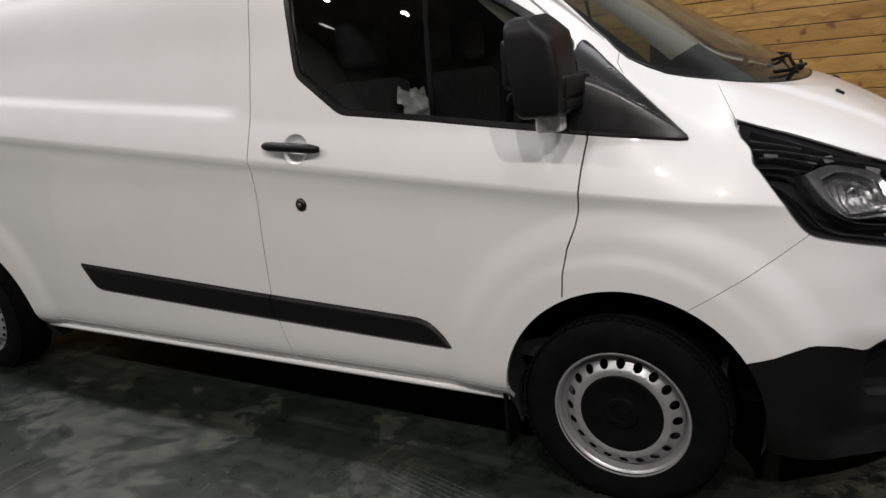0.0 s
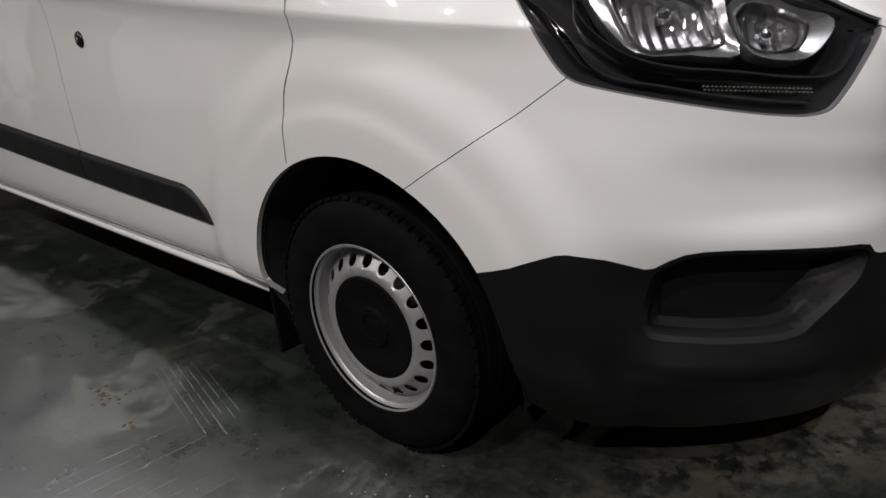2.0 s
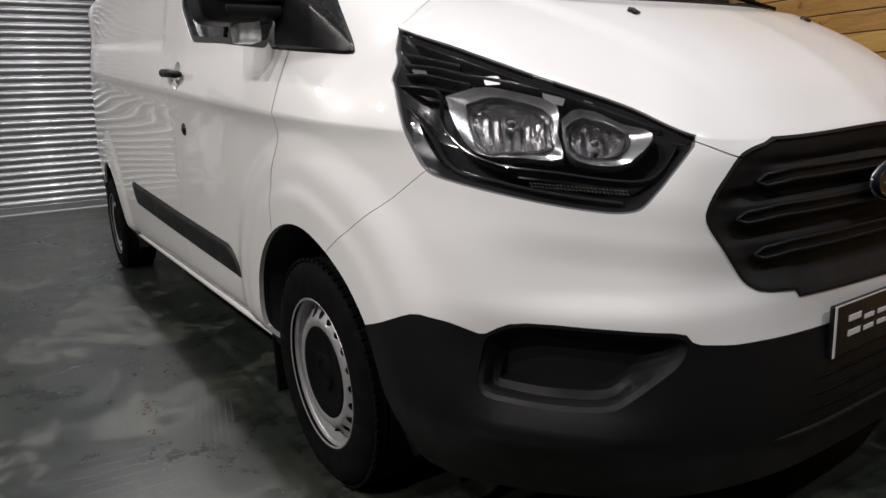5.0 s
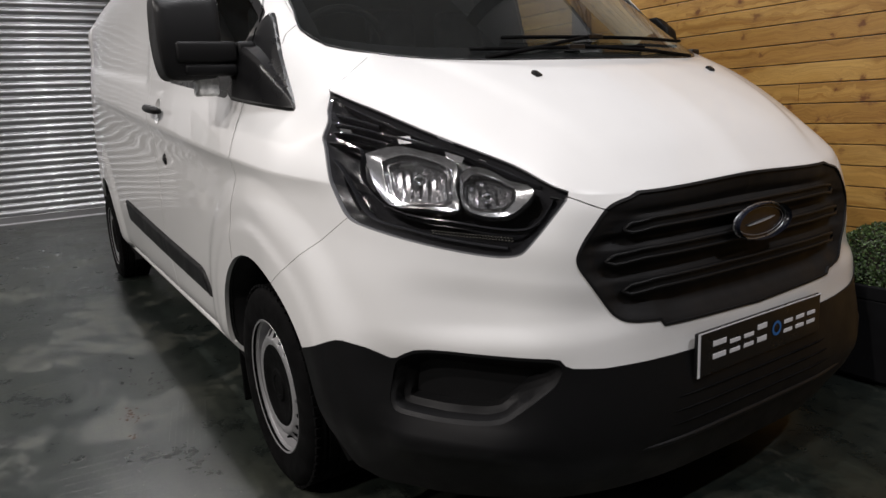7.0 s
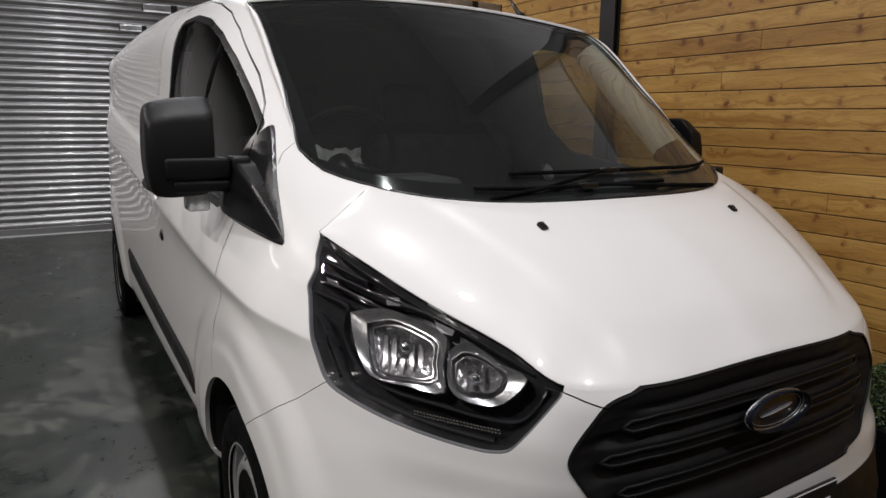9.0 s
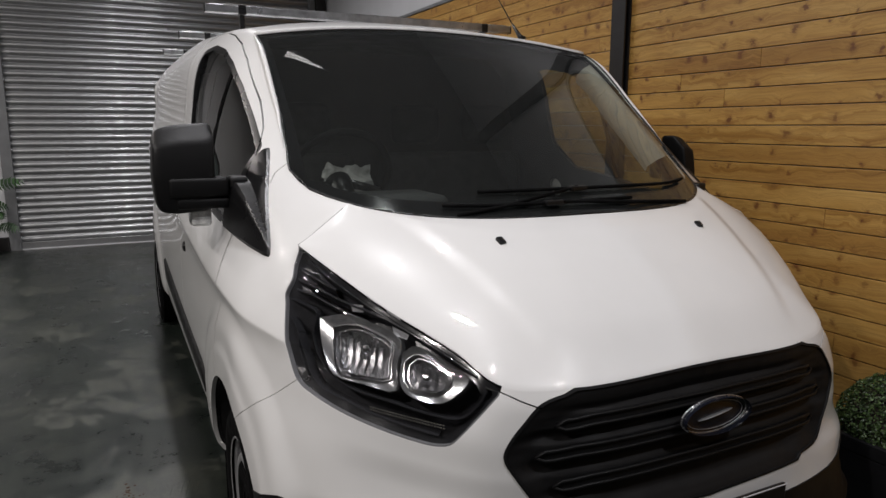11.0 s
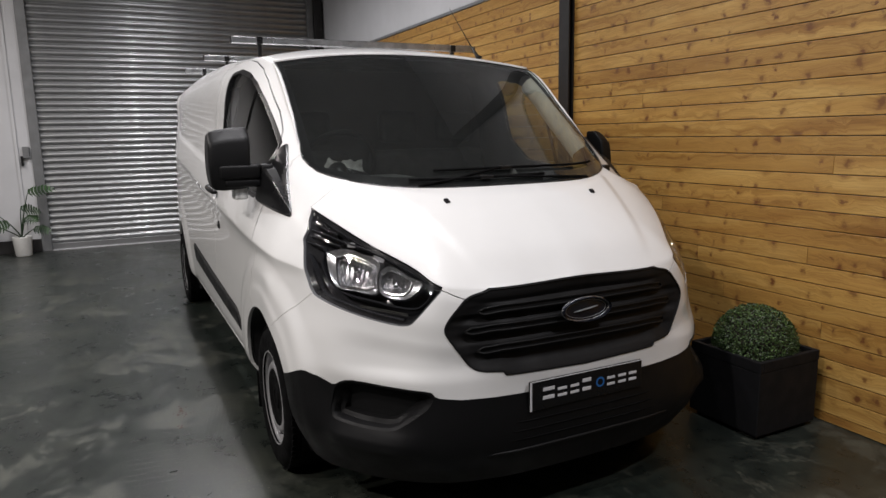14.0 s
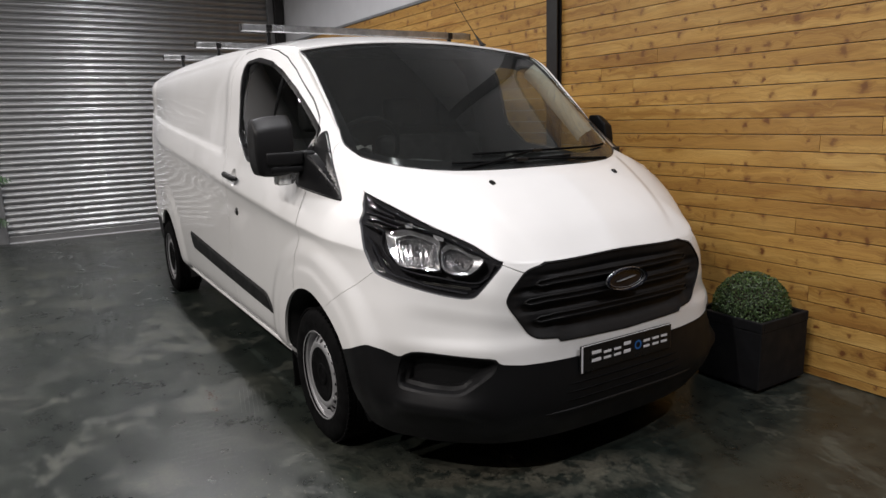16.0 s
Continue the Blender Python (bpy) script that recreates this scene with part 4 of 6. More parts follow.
# rear closing panel
bm = bmesh.new()
tail = [Vector(p) for p in GRID[0]] + [Vector(p) for p in roof[0][1:]]
tail += [Vector((p.x, 2 * YC - p.y, p.z)) for p in tail[::-1][1:]]
bm.faces.new([bm.verts.new(p) for p in tail])
part("tail_panel", bm, PAINT, van)
# underbody
bm = bmesh.new()
box(bm, -4.2, -0.45, -0.80, 0.83, 0.24, 0.34, 0.02)
box(bm, -2.75, -0.5, -0.6, 0.62, 0.18, 0.25, 0.02)
box(bm, -0.5, 0.9, -0.52, 0.55, 0.22, 0.36, 0.02)
part("underbody", bm, DARK, van, "dark underbody")

# wheel arch liners
for cx, rx, rz in ((0.03, 0.385, 0.388), (-3.43, 0.455, 0.40)):
    for side in BOTH:
        bm = bmesh.new()
        ring = []
        for t in np.linspace(-0.35, math.pi + 0.35, 33):
            x, z = cx + (rx + 0.004) * math.cos(t), max(0.16, 0.335 + (rz + 0.004) * math.sin(t))
            yo = skin_normal(Vector((x, -0.97, z)))
            place = field.find_nearest(Vector((x, -0.98, z)))[0]
            ring.append([bm.verts.new((x, mirrored_y(y, side), z)) for y in (place.y + 0.006, place.y + 0.05, -0.55)])
        for a, b in zip(ring, ring[1:]):
            for i in range(2):
                bm.faces.new((a[i], a[i + 1], b[i + 1], b[i]))
        bm.faces.new([r[2] for r in ring])
        part("arch_liner", bm, DARK, van, "dark wheel arch liner", True)

# bumper, lower half
lower = mesh_part("bumper_lower", ZONES["lower"], BLACK, van, 0.05, 0.003, label="black grained plastic bumper", sides=BOTH)
for side in BOTH:
    # a rim slope, a narrow shelf, a second step and the blank plate
    def sunk(p):
        d = rim_distance(p.dot(DIAGONAL), p.z, FOG)
        plate = 0.068 - 0.016 * min(1, max(0, (p.z - 0.43) / 0.13))
        shelves = float(np.interp(d, (0, 0.010, 0.020, 0.026, 0.034, 0.040), (-0.001, 0.003, 0.030, 0.032, 0.036, plate)))
        plain = float(np.interp(d, (0, 0.010, 0.040), (0.002, 0.014, plate)))
        low = min(1, max(0, (0.51 - p.z) / 0.04)) * min(1, max(0, (0.155 - p.dot(DIAGONAL)) / 0.06))
        return -(plain + (shelves - plain) * low)

    mesh_part("fog_recess", ZONES["fog"], GRILLE_PLASTIC, lower, 0.03, sunk, True, "black blanked fog lamp recess", (side,))
# lower intake: a dark slot with bars under the plate, and the lip below it
for z, wide, radius, mat, title in ((0.425, 0.40, 0.005, RUBBER, "intake_bar"), (0.392, 0.42, 0.005, RUBBER, "intake_bar"), (0.359, 0.43, 0.005, RUBBER, "intake_bar"), (0.318, 0.50, 0.010, BLACK, "intake_lip")):
    pts = [(field.ray_cast(Vector((3, YC - abs(y), z)), Vector((-1, 0, 0)))[0].x + 0.002 - 0.02 * (abs(y) / wide) ** 8, YC + y, z) for y in np.linspace(-wide, wide, 25)]
    tube(title, pts, [radius * (1 - 0.6 * (abs(k - 12) / 12) ** 6) for k in range(25)], mat, lower, "black lower intake bar", 8, flat=0.7)

# grille


GRILLE_BORDER = GRILLE_RIM[:-1] + [(0.3, 0.924), (0.3, 0.592)]


def grille_depth(p):
    """A broad border that falls inwards, and shallow hollows between the bars."""
    d = rim_distance(-abs(p.y - YC) + YC, p.z, GRILLE_BORDER)
    border = float(np.interp(d, (0, 0.012, 0.03, 0.048), (0.001, 0.003, 0.010, 0.022)))
    bar = min(abs(p.z - z) for z in (0.842, 0.775, 0.703))
    return -border - 0.012 * min(1, max(0, (bar - 0.014) / 0.016)) * min(1, d / 0.06)


grille = mesh_part("grille", ZONES["grille"], GRILLE_PLASTIC, van, 0.0, grille_depth, True, label="black plastic grille with ribbed bars", sides=BOTH)
mesh_part("grille_frame", ZONES["grille_rim"], GRILLE_PLASTIC, grille, 0.04, 0.002, False, "black grille surround", BOTH)


def front_x(y, z):
    """Where the nose stands at a height and a distance from the middle."""
    got = field.ray_cast(Vector((3, YC - abs(y - YC), z)), Vector((-1, 0, 0)))[0]
    return got.x if got else 0.9


for z0, reach in ((0.842, 0.425), (0.775, 0.475), (0.703, 0.435)):
    # two slim beads that run together at the ends, with a groove between them
    pts = []
    n = 44
    for dz, ys in ((0.0105, np.linspace(-reach, reach, n)), (-0.0105, np.linspace(reach, -reach, n))):
        for y in ys:
            e = abs(y) / reach
            z = z0 + dz * (1 - max(0, (e - 0.97) / 0.03) ** 2) - 0.010 * max(0, e - 0.80) / 0.2
            pts.append((front_x(YC + y, z) - 0.009 - 0.006 * max(0, e - 0.9) / 0.1, YC + y, z))
    keep = [pts[0]]
    for p in pts[1:]:
        if (Vector(p) - Vector(keep[-1])).length > 0.004:
            keep.append(p)
    bar = tube("grille_bar", keep, 0.0042, BLACK, grille, "black ribbed grille bar", 8, True)
    bm = bmesh.new()
    row = []
    for y in np.linspace(-reach * 0.985, reach * 0.985, 40):
        e = abs(y) / reach
        row.append([bm.verts.new((front_x(YC + y, z0 + dz) - 0.0125 - 0.006 * max(0, e - 0.9) / 0.1, YC + y, z0 + dz - 0.010 * max(0, e - 0.80) / 0.2)) for dz in (0.0105, 0.0, -0.0105)])
    for p, q in zip(row, row[1:]):
        for i in range(2):
            bm.faces.new((p[i], q[i], q[i + 1], p[i + 1]))
    part("bar_groove", bm, GRILLE_PLASTIC, bar, "", True)
# oval badge on the grille: bright rim, dark field, a thin ring and a plain raised line for its mark
badge = part("badge", lathe([(0, -0.2), (0.55, -0.1), (0.9, 0.0), (1.0, -0.2), (1.0, -1.6)], 48, pose(0.972, YC, 0.803, 0, 0, 90) @ Matrix.Diagonal((0.108, 0.012, 0.045, 1))), BADGE, grille, "oval dark badge with bright rim", True)
pts = [(0.9735, YC + 0.1075 * math.cos(t), 0.803 + 0.044 * math.sin(t)) for t in (2 * math.pi * k / 48 for k in range(48))]
tube("badge_rim", pts, 0.0026, DULL, badge, "bright badge rim", 8, True)
pts = [(0.9755, YC + 0.092 * math.cos(t), 0.803 + 0.034 * math.sin(t)) for t in (2 * math.pi * k / 48 for k in range(48))]
tube("badge_ring", pts, 0.0009, SILVER, badge, "thin silver line", 5, True)
ys = np.linspace(-0.056, 0.056, 25)
tube("badge_mark", [(0.976, YC + y, 0.803 + 0.12 * y) for y in ys], [0.0075 * (1 - 0.75 * (abs(y) / 0.056) ** 3) for y in ys], SILVER, badge, "bright raised mark", 8, flat=0.3)

# headlamps
for side in BOTH:
    lamp = mesh_part("headlamp", ZONES["lens"], BEZEL, van, 0.0, lambda p: -0.012 - 0.06 * min(1, rim_distance(p.dot(DIAGONAL), p.z, LENS) / 0.035), False, "headlamp with dark housing and clear lens", (side,))
    mesh_part("lamp_rim", ZONES["lamp_rim"], LENS_EDGE, lamp, 0.03, -0.001, sides=(side,), label="grey lens edge")
    # lens edge coloured black for the shadow gap along the bonnet
    mesh_part("lamp_gap", ZONES["lamp_gap"], GLOSS, lamp, 0.02, -0.006, sides=(side,), label="black strip for the shadow gap under the bonnet")
    lens = mesh_part("lens", ZONES["lens"], LENS_GLASS, lamp, 0, -0.001, label="clear lens", sides=(side,))
    lens.visible_shadow = False

    def in_lamp(s, z, deep):
        eye = Vector((1, -1, 0)).normalized() * 3 + DIAGONAL * s + AZ * z
        place = field.ray_cast(eye, Vector((-1, 1, 0)).normalized())[0]
        p = place - skin_normal(place) * deep
        return Vector((p.x, mirrored_y(p.y, side), p.z))

    chips = random.Random(8)

    def strip(name, rings, mat, label="", closed=True, cap=False, angle=40, jitter=0.0):
        """A band through rings of (s, z, depth) points in the lamp."""
        bm = bmesh.new()
        vs = [[bm.verts.new(in_lamp(s, z, d + chips.uniform(-jitter, jitter))) for s, z, d in ring] for ring in rings]
        n = len(rings[0])
        for a, b in zip(vs, vs[1:]):
            for k in range(n if closed else n - 1):
                bm.faces.new((a[k], a[(k + 1) % n], b[(k + 1) % n], b[k]))
        if cap:
            bm.faces.new(vs[-1])
        bmesh.ops.recalc_face_normals(bm, faces=bm.faces)
        return sharp(part(name, bm, mat, lamp, label), angle)

    def shrunk(outline, f, d):
        cs = sum(p[0] for p in outline) / len(outline)
        cz = sum(p[1] for p in outline) / len(outline)
        return [(cs + (s - cs) * f, cz + (z - cz) * f, d) for s, z in outline]

    def dense(outline, steps=3):
        return [tuple(p) for p in spline(list(outline) + [outline[0]], [steps] * len(outline))][:-1]

    # main and dipped bowls: a silver frame each, and a faceted bowl behind its opening
    MAIN_OUT = dense([(-0.241, 1.025), (-0.165, 1.040), (-0.102, 1.028), (-0.012, 0.995), (-0.010, 0.945), (0.000, 0.896), (-0.082, 0.900), (-0.168, 0.909), (-0.207, 0.950), (-0.229, 0.990)])
    MAIN_IN = dense([(-0.196, 1.007), (-0.143, 1.019), (-0.089, 1.008), (-0.030, 0.982), (-0.027, 0.950), (-0.022, 0.919), (-0.091, 0.913), (-0.158, 0.916), (-0.180, 0.955), (-0.190, 0.985)])
    DIP_OUT = dense([(-0.004, 0.970), (0.020, 0.987), (0.060, 0.981), (0.109, 0.957), (0.166, 0.936), (0.147, 0.904), (0.109, 0.880), (0.031, 0.889), (0.006, 0.911)])
    DIP_IN = dense([(0.006, 0.955), (0.028, 0.971), (0.060, 0.967), (0.100, 0.950), (0.122, 0.936), (0.114, 0.910), (0.095, 0.898), (0.035, 0.902), (0.013, 0.921)])
    for outer, opening, title in ((MAIN_OUT, MAIN_IN, "main"), (DIP_OUT, DIP_IN, "dip")):
        half = [((p[0] + q[0]) / 2, (p[1] + q[1]) / 2) for p, q in zip(outer, opening)]
        strip(title + "_frame", [shrunk(outer, 1.02, 0.034), shrunk(outer, 1.0, 0.010), shrunk(outer, 0.985, 0.008), shrunk(half, 1.0, 0.014), shrunk(opening, 1.02, 0.018), shrunk(opening, 1.0, 0.026)], FRAME_SILVER, "grey silver lamp frame", angle=25, jitter=0.0008)
        strip(title + "_rim", [shrunk(opening, f, d) for f, d in ((1.03, 0.017), (1.025, 0.012), (1.008, 0.012), (1.0, 0.018))], REFLECTOR, "bright reflector rim")
        strip(title + "_reflector", [shrunk(opening, f, d) for f, d in ((1.0, 0.024), (0.93, 0.033), (0.80, 0.043), (0.62, 0.052), (0.45, 0.058), (0.25, 0.062))], BOWL, "faceted mirror reflector", True, True, 4, 0.0022)
        strip(title + "_step", [shrunk(opening, f, d) for f, d in ((0.90, 0.036), (0.885, 0.026), (0.865, 0.026), (0.855, 0.040))], REFLECTOR, "silver inner ring")
    # bulb shields
    for cs, cz, r in ((-0.104, 0.975, 0.016), (0.060, 0.930, 0.015)):
        p, q = in_lamp(cs, cz, 0.06), in_lamp(cs, cz, 0.020)
        d = (q - p).normalized()
        tube("bulb_shield", [p, p + d * 0.024, p + d * 0.03, q], [r * 0.7, r, r * 0.9, r * 0.5], REFLECTOR, lamp, "bright bulb shield", 10)
    # upright facets standing in both bowls
    for s0, ds, z0, z1, count in ((-0.172, 0.022, 1.000, 0.922, 6), (0.022, 0.019, 0.960, 0.906, 4)):
        for k in range(count):
            s, hi = s0 + ds * k, z0 - 0.004 * k
            mid = (hi + z1) / 2
            strip("reflector_flute", [[(s, hi, 0.046), (s + 0.004, mid, 0.054), (s + 0.006, z1, 0.042)], [(s + 0.35 * ds, hi, 0.036), (s + 0.45 * ds, mid, 0.042), (s + 0.55 * ds, z1, 0.032)], [(s + 0.8 * ds, hi, 0.047), (s + 0.9 * ds, mid, 0.055), (s + ds, z1, 0.043)]], BOWL, "bright reflector flute", False, angle=20)
    # gloss black ridges of the bezel
    top_ridge = [(p[0] + 0.004, p[1] - 0.017) for p in top_edge[2:-6:3]]
    RIDGES = [
        [(-0.352, 1.053), (-0.299, 1.047), (-0.256, 1.034), (-0.252, 0.985), (-0.230, 0.950), (-0.191, 0.916), (-0.124, 0.890), (-0.006, 0.872), (0.073, 0.858), (0.150, 0.853), (0.178, 0.868), (0.202, 0.901), (0.210, 0.918)],
        [(-0.335, 1.012), (-0.302, 0.985), (-0.272, 0.945), (-0.240, 0.895), (-0.205, 0.872), (-0.135, 0.858), (-0.063, 0.840), (0.030, 0.822), (0.110, 0.810)],
        [(-0.300, 0.985), (-0.280, 0.935), (-0.250, 0.892)],
        [(-0.346, 1.100), (-0.300, 1.094), (-0.250, 1.084), (-0.190, 1.068), (-0.100, 1.048), (-0.010, 1.020), (0.090, 0.982), (0.180, 0.945)],
        [(-0.340, 1.078), (-0.281, 1.072), (-0.225, 1.058), (-0.190, 1.050)],
        [(-0.345, 1.122), (-0.280, 1.108), (-0.215, 1.090)],
        top_ridge,
    ]
    for line in RIDGES:
        fine_line = [tuple(p) for p in spline(line, [3] * (len(line) - 1))]
        strip("bezel_ridge", [[(s + ds, z + dz, d) for s, z in fine_line] for ds, dz, d in ((0.0, 0.007, 0.040), (0.0, 0.003, 0.0155), (0.0, 0.0015, 0.0125), (0.0, -0.0015, 0.0125), (0.0, -0.003, 0.0155), (0.0, -0.007, 0.040))], BEZEL, "gloss black bezel ridge", False, angle=60)
    # bright facets over the bowls
    for corners in (((-0.164, 1.063), (-0.132, 1.063), (-0.128, 1.049), (-0.158, 1.049)), ((-0.043, 1.024), (0.003, 1.010), (-0.002, 1.000), (-0.037, 1.007)), ((0.039, 1.006), (0.056, 1.000), (0.052, 0.994), (0.036, 1.000)), ((-0.325, 1.088), (-0.290, 1.083), (-0.288, 1.077), (-0.323, 1.081))):
        strip("lamp_facet", [[(s, z, 0.013) for s, z in corners[:2]], [(s, z, 0.019) for s, z in (corners[3], corners[2])]], CHROME, "bright facet", False)
    # rows of small indicator prisms along the foot
    bm = bmesh.new()
    for r in range(2):
        for k in range(26):
            s = -0.062 + 0.0072 * k + 0.002 * r
            z = 0.853 - 0.105 * (s + 0.062) - 0.0062 * r
            vs = [bm.verts.new(in_lamp(s + ds, z + dz, 0.020)) for ds, dz in ((0, 0.003), (0.0036, 0), (0, -0.003), (-0.0036, 0))]
            tip = bm.verts.new(in_lamp(s, z, 0.014))
            for i in range(4):
                bm.faces.new((vs[i], vs[(i + 1) % 4], tip))
    bmesh.ops.recalc_face_normals(bm, faces=bm.faces)
    part("indicator_prisms", bm, PRISM, lamp, "rows of small clear indicator prisms")

# door furniture
for side in BOTH:
    door = doors[side]
    y = mirrored_y

    def on_door(x, z, out):
        place = field.ray_cast(Vector((x, -3, z)), Vector((0, 1, 0)))[0]
        p = place + skin_normal(place) * out
        return (p.x, mirrored_y(p.y, side), p.z)

    # hollow cup behind the handle
    bm = bmesh.new()
    n = 28
    rings = []
    for f, out in ((1.03, 0.0012), (1.0, 0.0006), (0.94, -0.007), (0.8, -0.017), (0.55, -0.025), (0.25, -0.028)):
        rings.append([bm.verts.new(on_door(-1.082 + 0.055 * f * math.cos(t), 1.160 + 0.050 * f * math.sin(t), out)) for t in (2 * math.pi * k / n for k in range(n))])
    for a, b in zip(rings, rings[1:]):
        for k in range(n):
            bm.faces.new((a[k], a[(k + 1) % n], b[(k + 1) % n], b[k]))
    bm.faces.new(rings[-1])
    bmesh.ops.recalc_face_normals(bm, faces=bm.faces)
    part("handle_cup", bm, PAINT, door, "", True)
    pts = [on_door(x, 1.163 - 0.075 * (x + 1.09), 0.008 + 0.028 * math.sin(math.pi * min(1, max(0, (x + 1.215) / 0.25))) ** 0.45) for x in np.linspace(-1.212, -0.968, 15)]
    tube("door_handle", pts, [0.010, 0.0145] + [0.0165] * 11 + [0.0145, 0.010], BLACK, door, "black grab handle", 10, flat=1.0)
    c = on_door(-1.103, 0.96, 0.002)
    bm = lathe([(0, -0.008), (0.012, -0.008), (0.02, -0.005), (0.024, 0.0), (0.024, 0.004)], 24, pose(*c, 0, 0, 0 if side > 0 else 180))
    lock = part("door_lock", bm, SATIN, door, "black lock cover", True)
    bm = lathe([(0, -0.0095), (0.008, -0.0095), (0.009, -0.007)], 16, pose(*c, 0, 0, 0 if side > 0 else 180))
    part("keyhole", bm, DULL, lock, "grey key barrel", True)

    # door mirror: arm, housing, glass, indicator
    bm = bmesh.new()
    bmesh.ops.create_uvsphere(bm, u_segments=72, v_segments=56, radius=1)
    for v in bm.verts:
        c = v.co
        big = (abs(c.x) ** 11 + abs(c.y) ** 11 + abs(c.z) ** 11) ** (1 / 11)
        fx, fy, fz = c.x / big, c.y / big, c.z / big
        # a sloping brow over the flat front face
        if fx > 0 and fz > 0.62:
            fx -= 0.75 * (fz - 0.62) / 0.38 * min(1, fx * 1.2)
        # wider above, its back bulging forwards, the outer foot well rounded
        x = -0.142 + 0.068 * fx * (1 if fx < 0 else 1 - 0.25 * fz * fz) - 0.012 * fz
        y = -1.058 + 0.088 * fy * (1 - 0.10 * max(0, -fz) ** 2 - (0.06 if fy < 0 else 0) * fz * fz) + 0.004 * fz
        z = 1.36 + 0.132 * fz * (1 - 0.10 * max(0, -fy) ** 2) + 0.006 * fy
        v.co = (x, mirrored_y(y, side), z)
    if side < 0:
        bmesh.ops.reverse_faces(bm, faces=bm.faces)
    mirror = part("door_mirror", bm, BLACK, door, "black plastic door mirror", True)
    sharp(mirror, 32)
    if side < 0:
        mirror.location.y, mirror.scale = 0.93 * 0.62 - 0.02, (1, 0.38, 0.97)
    bm = bmesh.new()
    box(bm, -0.285, -0.16, mirrored_y(-0.99, side) - 0.028, mirrored_y(-0.99, side) + 0.03, 1.30, 1.445, 0.024, 4)
    sharp(part("mirror_back", bm, BLACK, mirror), 50)
    bm = bmesh.new()
    box(bm, -0.2125, -0.208, *sorted((mirrored_y(-1.10, side), mirrored_y(-1.015, side))), 1.285, 1.435, 0.0015)
    part("mirror_glass", bm, CHROME, mirror, "mirror glass")
    # one thick arm in two halves with a groove between them, and its joint
    for z0, z1, x0, x1, out in ((1.276, 1.334, -0.158, -0.064, -1.105), (1.240, 1.2735, -0.150, -0.070, -1.085)):
        bm = bmesh.new()
        box(bm, x0, x1, *sorted((mirrored_y(out, side), mirrored_y(-0.935, side))), z0, z1, 0.010, 3)
        sharp(part("mirror_arm", bm, BLACK, mirror), 50)
    bm = bmesh.new()
    box(bm, -0.152, -0.068, *sorted((mirrored_y(-0.932, side), mirrored_y(-0.875, side))), 1.232, 1.335, 0.012, 3)
    sharp(part("arm_joint", bm, BLACK, mirror), 50)
    bm = bmesh.new()
    box(bm, -0.178, -0.105, *sorted((mirrored_y(-1.046, side), mirrored_y(-0.985, side))), 1.184, 1.246, 0.010, 3)
    sharp(part("mirror_indicator", bm, FROSTED, mirror, "clear indicator lens"), 50)
    # the raised foot of the arm: a ridge that runs down the panel towards its tip
    bm = bmesh.new()
    rows_ = []
    for x in np.linspace(-0.115, 0.192, 34):
        low = float(np.interp(x, (-0.188, -0.075, 0.205), (1.180, 1.164, 1.131)))
        high = float(np.interp(x, (-0.115, -0.06, 0.0, 0.064, 0.14, 0.192), (1.334, 1.315, 1.281, 1.237, 1.183, 1.142)))
        tall = 0.046 * (1 - (x + 0.115) / 0.307) ** 0.9
        rows_.append([bm.verts.new(on_door(x, low + (high - low) * v, 0.004 + tall * h)) for v, h in ((0, 0), (0.03, 0.30), (0.20, 0.46), (0.5, 0.72), (0.74, 0.97), (0.80, 1.0), (0.86, 0.93), (1.0, 0.0))])
    for r0, r1 in zip(rows_, rows_[1:]):
        for i in range(7):
            bm.faces.new((r0[i], r1[i], r1[i + 1], r0[i + 1]))
    bm.faces.new(rows_[0])
    bmesh.ops.recalc_face_normals(bm, faces=bm.faces)
    foot_ob = part("arm_foot", bm, SATIN, door, "black ridged foot of the mirror arm", True)
    sharp(foot_ob, 30)
    # bar between the two panes
    bar = [(-0.60 + 0.052 * f, 1.715 - 0.483 * f) for f in np.linspace(0, 1, 9)]
    tube("window_bar", [(x, mirrored_y(glass_y(x, z) + 0.003, side), z) for x, z in bar], 0.010, RUBBER, door, "black window bar", 8)

# the thin gap between bonnet and wing
for side in BOTH:
    pts = []
    for p in EDGE[U[7] + 1 : U[8] + 1]:
        q = field.find_nearest(Vector(p))[0]
        pts.append((q.x, mirrored_y(q.y, side), q.z))
    tube("bonnet_gap", pts, 0.0009, FRAME, van, "dark gap beside the bonnet", 6)

# bonnet furniture
for yj in (-0.345, 0.365):
    bm = bmesh.new()
    place = field.ray_cast(Vector((0.556, YC - abs(yj - YC), 3)), Vector((0, 0, -1)))[0]
    box(bm, -0.013, 0.013, -0.010, 0.010, -0.004, 0.007, 0.003, 2)
    bm.transform(pose(place.x, yj, place.z + 0.001, 0, 32, 10 if yj < 0 else -10))
    sharp(part("washer_jet", bm, SATIN, van, "black washer jet"), 40)


def on_screen(y, f, out):
    """A point before the windscreen: f from its foot (0) to its top (1)."""
    k = (1 - f) * (len(windscreen) - 1)
    i = min(int(k), len(windscreen) - 2)
    row = windscreen[i] + (windscreen[i + 1] - windscreen[i]) * (k - i)
    p = np.array([np.interp(y, row[:, 1], row[:, a]) for a in range(3)])
    return Vector(p) + Vector((0.48, 0, 0.87)) * out


